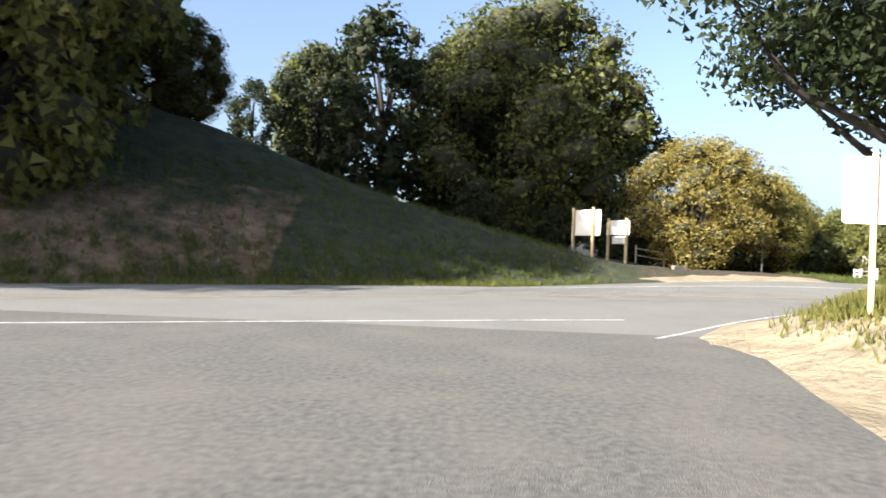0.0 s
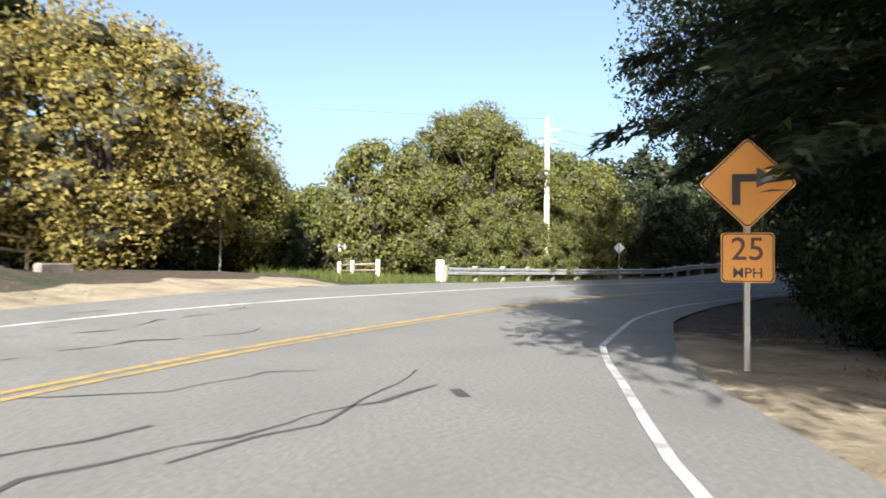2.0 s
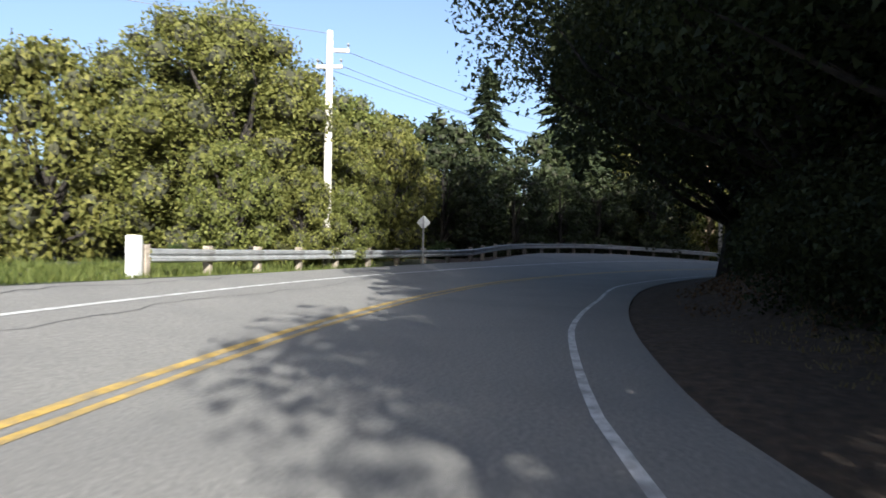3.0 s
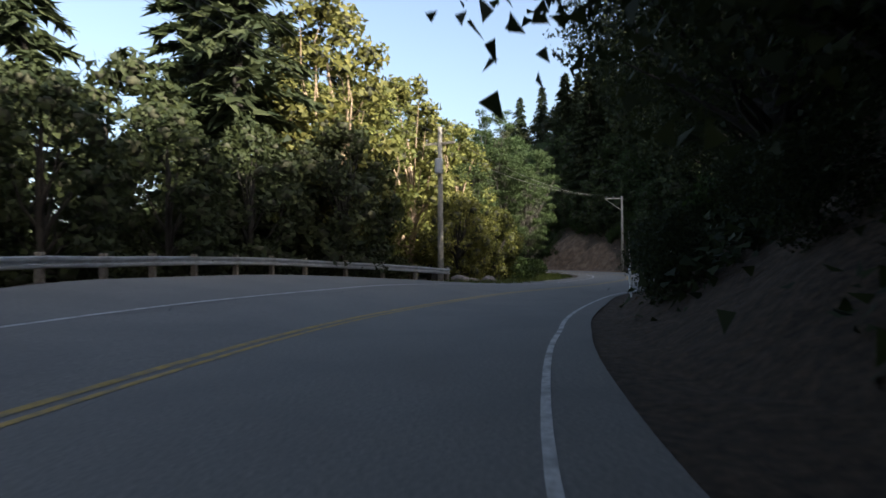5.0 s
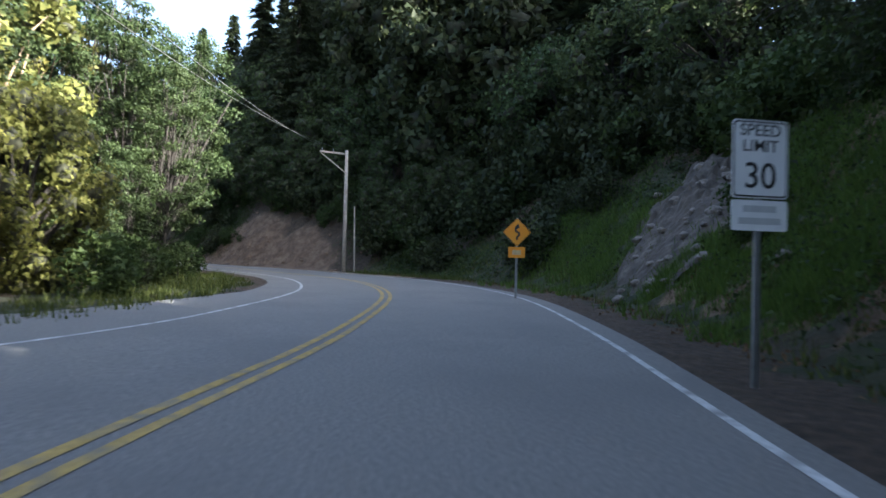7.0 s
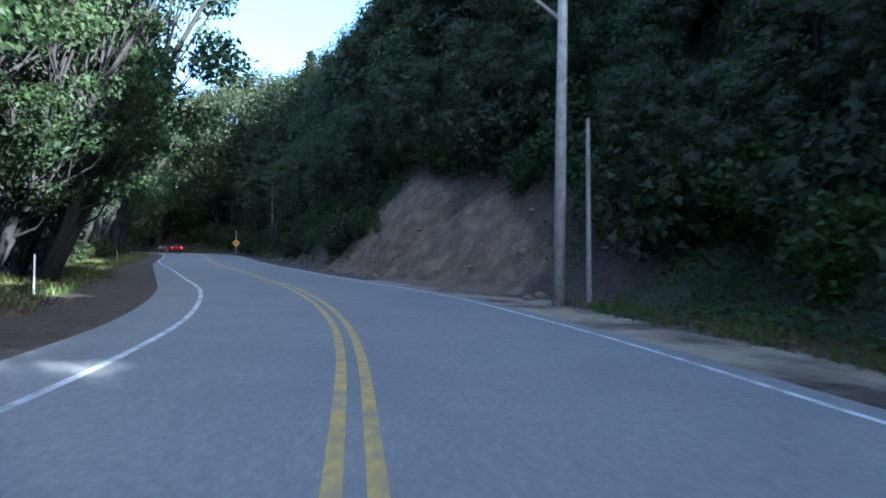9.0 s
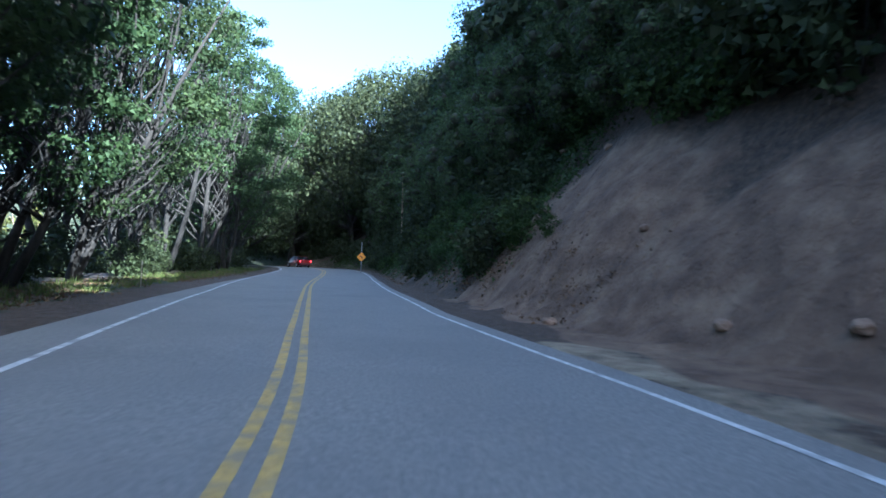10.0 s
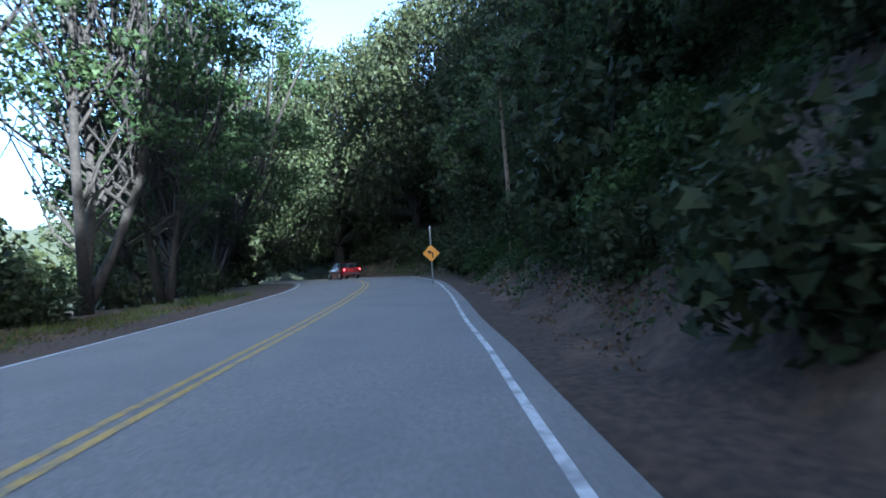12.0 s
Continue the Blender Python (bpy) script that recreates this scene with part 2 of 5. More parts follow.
def smooth_line(points, step):
    """A Catmull-Rom curve through the points, sampled at even steps."""
    p = np.array([points[0], *points, points[-1]], float)
    out = []
    for i in range(1, len(p) - 2):
        for u in np.linspace(0, 1, 24, endpoint=False):
            a, b, c, d = p[i - 1:i + 3]
            out.append(0.5 * (2 * b + (c - a) * u + (2 * a - 5 * b + 4 * c - d) * u ** 2 + (3 * b - a - 3 * c + d) * u ** 3))
    out = np.array(out + [p[-1]])
    s = np.concatenate([[0], np.cumsum(np.hypot(*np.diff(out, axis=0).T))])
    q = np.arange(0, s[-1], step)
    return np.stack([np.interp(q, s, out[:, 0]), np.interp(q, s, out[:, 1])], 1)


LINE = smooth_line(CENTRE, 1.0)
TAN = np.gradient(LINE, axis=0)
TAN /= np.hypot(*TAN.T)[:, None]
NOR = np.stack([-TAN[:, 1], TAN[:, 0]], 1)


def along(x, y):
    """For arrays of places: x of the nearest point of the centre line, and the distance to its left (negative: to its right)."""
    x, y = np.asarray(x, float), np.asarray(y, float)
    best, idx = np.full(x.shape, 1e9), np.zeros(x.shape, int)
    for i, (a, b) in enumerate(LINE):
        d = (x - a) ** 2 + (y - b) ** 2
        near = d < best
        best[near], idx[near] = d[near], i
    dx, dy = x - LINE[idx, 0], y - LINE[idx, 1]
    t = dx * TAN[idx, 0] + dy * TAN[idx, 1]
    lat = dx * NOR[idx, 0] + dy * NOR[idx, 1]
    far = np.abs(t) > 1.5
    lat = np.where(far, np.sign(lat) * np.sqrt(best), lat)
    return LINE[idx, 0], lat


def ramp(v, a, b):
    u = np.clip((v - a) / (b - a), 0, 1)
    return u * u * (3 - 2 * u)


def road_z(rx, lat):
    """The road rises to the outer side of its right-hand bend."""
    bank = 0.115 * ramp(rx, 4, 18) * (1 - ramp(rx, 60, 78))
    climb = np.interp(rx, [74, 95, 105, 125, 150, 180], [0, 0.25, 0.25, 0.5, 0.6, 1.1])
    return bank * np.clip(lat, 0, 7.5) + climb


def wave(x, y, s, seed):
    return (np.sin(x / s + seed) * np.cos(y / s * 1.13 + seed * 2.1) + 0.5 * np.sin(x / s * 2.3 + y / s * 1.7 + seed * 3.3) + 0.3 * np.cos(x / s * 4.1 - y / s * 3.7 + seed)) / 1.8


def ground_z(x, y):
    """Height of the ground for arrays of places."""
    x, y = np.asarray(x, float), np.asarray(y, float)
    rx, lat = along(x, y)
    z = road_z(rx, lat)
    # cut bank on the right of the road
    edge = np.interp(rx, [14, 22, 40, 60, 75, 92, 104, 112, 124, 140, 170, 220], [9, 6.5, 6.0, 5.9, 6.6, 6.8, 7.8, 6.6, 5.0, 5.2, 5.6, 6])
    slope = np.interp(rx, [14, 22, 40, 60, 75, 92, 106, 114, 124, 140, 170, 220], [0.16, 0.3, 0.55, 0.9, 1.05, 0.95, 0.75, 1.25, 1.35, 1.25, 1.1, 0.9])
    top = np.interp(rx, [14, 22, 40, 60, 75, 92, 110, 140, 220], [1.2, 2.5, 4, 7.5, 9, 9.5, 10, 13, 14])
    out = np.maximum(-lat - edge, 0) * (rx > 8)
    over = np.interp(rx, [60, 82, 92, 104, 220], [0.25, 0.3, 0.45, 0.45, 0.5])
    rise = np.minimum(out * slope, top) + np.maximum(out - top / slope, 0) * over
    rough = wave(x, y, 2.3, 1.0) * 0.5 + wave(x, y, 0.9, 4.0) * 0.22
    rise = np.minimum(rise, np.interp(out, [25, 45, 90], [40, 20, 6])) * np.interp(rx, [180, 200], [1.0, 0.55])
    z = z + np.minimum(rise, 22) + rough * np.clip(rise / 2.5, 0, 1)
    # grassy hill on the left of the first bend
    r2 = np.maximum(lat - np.interp(rx, [-60, -12, 0, 10, 22], [5.2, 5.4, 5.6, 6.5, 8.5]), 0) * (rx < 24)
    crest = np.interp(x, [-40, -22, -12, -4, 4, 9, 13], [12, 9.8, 7.2, 4.3, 1.9, 0.5, 0.0])
    z = z + np.minimum(r2 * 0.62, crest) * ramp(24 - rx, 0, 8) + np.maximum(r2 * 0.62 - crest, 0) * 0.04 * (crest > 0.1)
    # the ground falls away behind the left verge further on
    fall = np.maximum(lat - np.interp(rx, [24, 40, 60, 80, 95, 110, 150], [16, 9.5, 10, 14, 10, 13, 12]), 0) * (rx > 22)
    z = z - np.minimum(fall * 0.28, 5) * ramp(rx, 22, 40)
    # the shoulder drops behind the outer edge of the banked bend
    z = z - np.interp(rx, [20, 28, 46, 56, 70, 76], [0, 0.34, 0.34, 0.22, 0.2, 0]) * ramp(lat - left_edge(rx), 0.1, 1.4)
    # far hills
    z = z + 24 * ramp(x, 140, 270) * ramp(-y, 0, 55)
    # mound between the side road and the main road
    z = z + 0.75 * np.exp(-(((x - 13.0) / 4.0) ** 2 + ((y - 12.6) / 2.8) ** 2)) + 1.1 * np.exp(-(((x - 7.4) / 2.3) ** 2 + ((y - 8.2) / 3.2) ** 2)) * ramp(x, 4.1, 5.5)
    return z + 0.05 * wave(x, y, 1.6, 7.0) * np.clip((np.abs(lat) - 6) / 3, 0, 1)


def gz(x, y):
    return float(ground_z(np.array([x]), np.array([y]))[0])


def at_road(rx, lat):
    """Place beside the road, from the x of the centre line and the distance to its left."""
    i = int(np.argmin(np.abs(LINE[:, 0] - rx)))
    return LINE[i, 0] + NOR[i, 0] * lat, LINE[i, 1] + NOR[i, 1] * lat, math.degrees(math.atan2(TAN[i, 1], TAN[i, 0]))


def scree_uv(x, y):
    """Place inside the bare rocky slide of the bank: along the road and up the slope, both within -1 to 1."""
    dx, dy = x - 79.7, y + 0.1
    return (0.868 * dx + 0.496 * dy) / 1.9, (0.496 * dx - 0.868 * dy) / 4.3


def in_scree(x, y, k=1.0):
    u, v = scree_uv(x, y)
    return u * u + v * v < k


# ---- ground ----
def ground_material():
    m = bpy.data.materials.new("ground_cover")
    m.use_nodes = True
    n, l = m.node_tree.nodes, m.node_tree.links
    p = n["Principled BSDF"]
    tc = n.new("ShaderNodeTexCoord")

    def cloud(scale, detail=9, rough=0.62):
        z = n.new("ShaderNodeTexNoise")
        z.inputs["Scale"].default_value, z.inputs["Detail"].default_value, z.inputs["Roughness"].default_value = scale, detail, rough
        l.new(tc.outputs["Object"], z.inputs["Vector"])
        return z.outputs["Fac"]

    def tones(fac, *cols):
        r = n.new("ShaderNodeValToRGB")
        e = r.color_ramp.elements
        while len(e) < len(cols):
            e.new(0.5)
        for i, c in enumerate(cols):
            e[i].position, e[i].color = 0.3 + 0.4 * i / (len(cols) - 1), (*c, 1)
        l.new(fac, r.inputs["Fac"])
        return r.outputs["Color"]

    fine, mid, patch = cloud(7), cloud(1.2), cloud(0.45)
    litter = tones(fine, (0.028, 0.019, 0.012), (0.062, 0.042, 0.026), (0.115, 0.078, 0.048))
    turf = tones(mid, (0.014, 0.019, 0.007), (0.028, 0.036, 0.012), (0.060, 0.054, 0.023))
    dirt = tones(mid, (0.21, 0.165, 0.105), (0.30, 0.242, 0.16), (0.38, 0.315, 0.21))
    bare = tones(mid, (0.075, 0.046, 0.027), (0.15, 0.096, 0.058), (0.235, 0.162, 0.10))
    mask = n.new("ShaderNodeAttribute")
    mask.attribute_name = "cover"
    sep = n.new("ShaderNodeSeparateColor")
    l.new(mask.outputs["Color"], sep.inputs[0])
    col = litter
    for ch, layer in (("Red", turf), ("Green", dirt), ("Blue", bare)):
        add = n.new("ShaderNodeMath")
        add.operation = "ADD"
        l.new(sep.outputs[ch], add.inputs[0])
        l.new(patch, add.inputs[1])
        edge = n.new("ShaderNodeMapRange")
        edge.inputs["From Min"].default_value, edge.inputs["From Max"].default_value = 0.93, 1.08
        l.new(add.outputs[0], edge.inputs["Value"])
        mix = n.new("ShaderNodeMix")
        mix.data_type = "RGBA"
        l.new(edge.outputs[0], mix.inputs["Factor"])
        l.new(col, mix.inputs["A"])
        l.new(layer, mix.inputs["B"])
        col = mix.outputs["Result"]
    l.new(col, p.inputs["Base Color"])
    p.inputs["Roughness"].default_value = 0.95
    b = n.new("ShaderNodeBump")
    b.inputs["Strength"].default_value, b.inputs["Distance"].default_value = 1.0, 0.12
    l.new(cloud(3.5, 12, 0.7), b.inputs["Height"])
    b2 = n.new("ShaderNodeBump")
    b2.inputs["Strength"].default_value, b2.inputs["Distance"].default_value = 0.8, 0.5
    l.new(cloud(0.9, 4, 0.6), b2.inputs["Height"])
    l.new(b2.outputs[0], b.inputs["Normal"])
    l.new(b.outputs[0], p.inputs["Normal"])
    return m


def axis(spans):
    out = []
    for a, b, step in spans:
        out += list(np.arange(a, b, step))
    return np.array(out + [spans[-1][1]])


def left_edge(rx):
    return np.interp(rx, [-60, 0, 8, 14, 22, 28, 36, 45, 54, 60, 70, 78, 84, 90, 100, 220], [4.6, 4.9, 4.9, 4.5, 4.5, 4.05, 3.95, 4.5, 7.6, 8.7, 8.3, 5.6, 4.2, 3.8, 3.6, 4.6])


def right_edge(rx):
    return np.interp(rx, [-60, -9, -4, 0, 3, 7, 12, 15, 20, 31, 52, 60, 64, 70, 85, 99, 110, 122, 130, 145, 220], [4.6, 5.2, 7.0, 9.2, 8.2, 6.7, 5.6, 5.0, 4.4, 4.6, 5.1, 4.9, 4.6, 4.4, 4.55, 4.15, 4.1, 3.3, 3.5, 3.95, 4.25])


def build_ground():
    gx = axis([(-900, -150, 75), (-150, -40, 10), (-40, 205, 0.75), (205, 330, 7), (330, 1200, 90)])
    gy = axis([(-900, -120, 78), (-120, -30, 6), (-30, 62, 0.75), (62, 150, 6), (150, 1000, 90)])
    x, y = np.meshgrid(gx, gy, indexing="ij")
    rx, lat = along(x, y)
    z = ground_z(x, y)
    inside = np.minimum(left_edge(rx) - lat, right_edge(rx) + lat)
    side = np.minimum(3.3 - np.abs(x + 0.35), 16 - y)
    z = z - 0.10 * np.clip(np.maximum(inside, side) / 0.9, 0, 1) - 0.02
    ny = len(gy)
    verts = np.stack([x, y, z], 2).reshape(-1, 3)
    i, j = np.meshgrid(np.arange(len(gx) - 1), np.arange(ny - 1), indexing="ij")
    a = (i * ny + j).ravel()
    faces = np.stack([a, a + ny, a + ny + 1, a + 1], 1)
    me = bpy.data.meshes.new("ground")
    me.from_pydata(verts.tolist(), [], faces.tolist())
    me.materials.append(ground_material())
    me.polygons.foreach_set("use_smooth", [True] * len(me.polygons))
    # what covers the ground: turf, dry dirt, bare bank; the rest is leaf litter
    turf = np.where((rx < 26) & (lat > 4.5), np.interp(rx, [9, 14], [0.85, 0.4]), 0.0)
    turf = np.maximum(turf, np.where((rx > 60) & (rx < 96) & (lat < -5.4), 0.62 - 0.03 * np.abs(lat + 9), 0))
    turf = np.maximum(turf, np.where((rx > 21) & (rx < 44) & (lat > 3.9) & (lat < 14), 0.8, 0))
    turf = np.maximum(turf, np.where((rx > 68) & (rx < 98) & (lat > 4.2) & (lat < 9), 0.62, 0))
    turf = np.maximum(turf, np.where((rx > 94) & (rx < 107) & (lat < -5.6) & (lat > -10), 0.66, 0))
    turf = np.maximum(turf, np.where((rx > 102) & (rx < 180) & (lat > 5.2) & (lat < 9), 0.5, 0))
    turf = np.maximum(turf, np.where((x > 90) & (y > 28), 0.85, 0))
    dirt = np.where((rx > 2) & (rx < 18) & (lat < -3.5) & (lat > -16), np.interp(rx, [13, 18], [0.85, 0.4]), 0.0)
    dirt = np.maximum(dirt, np.where((rx > 12) & (rx < 21) & (lat > 4.3) & (lat < 6.6), 0.7, 0))
    bare_left = np.where((x < -6) & (lat > 4.6) & (lat < 12), 0.62 - 0.03 * np.abs(lat - 7), 0.0)
    dirt = np.maximum(dirt, np.where((x > 2.6) & (x < 20) & (y < 18) & (y > -14), 0.7, 0))
    dirt = np.maximum(dirt, np.where((rx > 98) & (lat < -3.4) & (lat > -6.0) & (rx < 118), 0.55, 0))
    bare = np.where((rx > 110) & (rx < 129) & (lat < -4.6), np.clip(1.0 - 0.24 * np.maximum(-lat - 6.5, 0) - 0.03 * np.maximum(rx - 122, 0) - 0.09 * np.maximum(114 - rx, 0), 0, 1), 0.0)
    bare = np.maximum(bare, np.where((rx > 74) & (rx < 82) & (lat < -6.5) & (lat > -14), 0.62, 0))
    bare = np.maximum(bare, np.where((rx > 131) & (lat < -4.3) & (lat > -8), 0.42, 0))
    bare = np.maximum(bare, bare_left)
    col = me.color_attributes.new("cover", "FLOAT_COLOR", "POINT")
    rgba = np.stack([turf, dirt, bare, np.ones_like(turf)], 2).reshape(-1).astype(np.float32)
    col.data.foreach_set("color", rgba)
    return tagged(new("ground", me), "uneven earth with turf, dry dirt, bare cut bank and leaf litter", "ground", kind="structure")


def strip(name, lats, x0, x1, mat, lift, parent=None, thick=0.0):
    """A band along the road between two distances from the centre line (numbers or functions of x)."""
    keep = np.where((LINE[:, 0] >= x0) & (LINE[:, 0] <= x1))[0]
    across = 9 if thick else 2
    verts, faces = [], []
    for i in keep:
        lo, hi = [f(LINE[i, 0]) if callable(f) else f for f in lats]
        ls = np.linspace(lo, hi, across)
        if thick:
            ls = np.unique(np.append(ls, 0.0))
            if len(ls) < across + 1:
                ls = np.sort(np.append(ls, 0.05))
        for q in ls:
            p = LINE[i] + NOR[i] * q
            verts.append((p[0], p[1], float(road_z(LINE[i, 0], np.array(q))) + lift))
        w = len(ls)
    for r in range(len(keep) - 1):
        for c in range(w - 1):
            a = r * w + c
            faces.append((a, a + w, a + w + 1, a + 1))
    return mesh_of(name, verts, faces, mat, parent)


def left_line(rx):
    return float(np.interp(rx, [-60, 1, 5, 8, 12, 16, 20, 30, 37, 46, 53, 62, 67, 71, 77, 85, 100, 113, 120, 130, 150, 220], [3.6, 3.6, 4.1, 3.8, 3.3, 2.95, 2.8, 2.75, 2.65, 3.0, 3.45, 3.8, 3.9, 3.55, 3.0, 2.7, 2.5, 2.6, 2.85, 3.1, 4.0, 4.0]))


def right_line(rx):
    return float(np.interp(rx, [-1.5, 0, 3, 7, 9, 12, 15, 20, 25, 31, 37, 52, 60, 64, 69, 77, 85, 99, 110, 116, 122, 130, 145, 220], [-8.9, -8.4, -7.2, -5.8, -5.2, -4.7, -4.0, -3.6, -3.6, -3.9, -3.8, -4.55, -4.4, -4.3, -4.15, -4.0, -4.0, -3.8, -3.75, -3.25, -2.93, -3.15, -3.6, -3.9]))


def west_line(rx):
    return float(np.interp(rx, [-60, -9, -3, 1], [-3.7, -4.4, -5.7, -6.5]))


build_ground()
road = strip("road", (lambda r: -float(right_edge(r)), lambda r: float(left_edge(r))), -60, 212, ASPHALT, 0.0, None, 0.1)
tagged(road, "pale grey worn asphalt two-lane road with cracks", "road", kind="structure")
for name, lats, a, b, mat, words in (
        ("right_edge_line", (lambda r: right_line(r) - 0.045, lambda r: right_line(r) + 0.045), -1.2, 209, WHITE_LINE, "worn white painted edge line"),
        ("right_edge_line", (lambda r: west_line(r) - 0.06, lambda r: west_line(r) + 0.06), -60, 1, WHITE_LINE, "worn white painted edge line west of the junction"),
        ("left_edge_line", (lambda r: left_line(r) - 0.05, lambda r: left_line(r) + 0.05), -60, 209, WHITE_LINE, "worn white painted edge line on the outer side"),
        ("yellow_line", (0.06, 0.17), -60, 209, YELLOW_LINE, "worn yellow painted centre line"),
        ("yellow_line", (-0.17, -0.06), 3, 209, YELLOW_LINE, "worn yellow painted centre line")):
    tagged(strip(name, lats, a, b, mat, 0.006), words, "road marking", kind="structure")


def build_side_road():
    verts, faces = [], []
    ys = np.concatenate([np.arange(-60, 8, 2.0), np.arange(8, 16.1, 0.8)])
    for y in ys:
        flare = 5.5 * ramp(y, 7, 15) + 3.5 * ramp(y, 2, 9)
        for q in np.linspace(-3.7 - flare, 3.0 + 1.65 * ramp(y, 7, 15) + 1.2 * ramp(y, 3, 9), 7):
            verts.append((q, y, 0.004 - 0.02 * ramp(y, 9, 15)))
    for r in range(len(ys) - 1):
        for c in range(6):
            a = r * 7 + c
            faces.append((a, a + 1, a + 8, a + 7))
    return tagged(mesh_of("side_road", verts, faces, WORN_ASPHALT), "worn dark asphalt side road meeting the main road", "road", kind="structure")


build_side_road()


# ---- plants ----
def leaf_cloud(rng, centres, radii, count, size, flat=0.75, shell=0.55, droop=0.0, aspect=0.55):
    """Many small bent leaves spread through a set of lobes; returns numpy verts and faces, one small blade a leaf."""
    centres, radii = np.array(centres, float), np.array(radii, float)
    vol = radii ** 2
    which = rng.choice(len(centres), count, p=vol / vol.sum())
    d = rng.normal(size=(count, 3))
    d /= np.linalg.norm(d, axis=1)[:, None]
    r = (shell + (1.12 - shell) * rng.random(count) ** 0.8)[:, None]
    base = centres[which] + d * r * radii[which][:, None] * np.array([1, 1, flat])
    base[:, 2] -= droop * rng.random(count) * radii[which]
    out = d + rng.normal(size=(count, 3)) * 0.75 + np.array([0, 0, 0.25])
    out /= np.linalg.norm(out, axis=1)[:, None]
    side = np.cross(out, rng.normal(size=(count, 3)))
    side /= np.linalg.norm(side, axis=1)[:, None] + 1e-9
    tip = np.cross(side, out)
    s = size * (0.6 + 0.8 * rng.random(count))[:, None]
    k = (rng.random(count)[:, None] - 0.5) * 0.5
    v = np.stack([base - tip * s * (0.5 + k), base + side * s * aspect - tip * s * 0.1 * k, base + tip * s * 0.6 - side * s * aspect * (0.35 + k)], 1)
    return v.reshape(-1, 3), np.arange(count * 3).reshape(-1, 3)


def fast_mesh(name, v, f, mat):
    me = bpy.data.meshes.new(name)
    me.vertices.add(len(v))
    me.vertices.foreach_set("co", np.asarray(v, np.float32).ravel())
    k = f.shape[1]
    me.loops.add(f.size)
    me.loops.foreach_set("vertex_index", f.astype(np.int32).ravel())
    me.polygons.add(len(f))
    me.polygons.foreach_set("loop_start", np.arange(0, f.size, k, dtype=np.int32))
    me.update(calc_edges=True)
    me.materials.append(mat)
    return me


def branch_pts(rng, start, end, bend=0.12, n=5):
    a, b = Vector(start), Vector(end)
    side = Vector(rng.normal(size=3)) * (b - a).length * bend
    return [a.lerp(b, i / (n - 1)) + side * math.sin(math.pi * i / (n - 1)) for i in range(n)]


ICO_V, ICO_F = None, None


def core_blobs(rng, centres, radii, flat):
    """Rough inner masses of a crown, coloured dark as painted inner shade, which the leaves cover."""
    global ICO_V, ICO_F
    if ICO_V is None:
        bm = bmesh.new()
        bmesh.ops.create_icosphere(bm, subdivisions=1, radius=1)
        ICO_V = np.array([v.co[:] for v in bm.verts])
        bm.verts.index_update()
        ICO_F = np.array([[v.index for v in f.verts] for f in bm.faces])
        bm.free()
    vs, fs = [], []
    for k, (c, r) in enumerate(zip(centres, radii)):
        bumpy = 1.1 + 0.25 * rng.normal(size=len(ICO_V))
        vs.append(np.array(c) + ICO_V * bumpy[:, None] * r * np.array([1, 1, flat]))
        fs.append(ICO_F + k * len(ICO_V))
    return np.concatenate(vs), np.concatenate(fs)


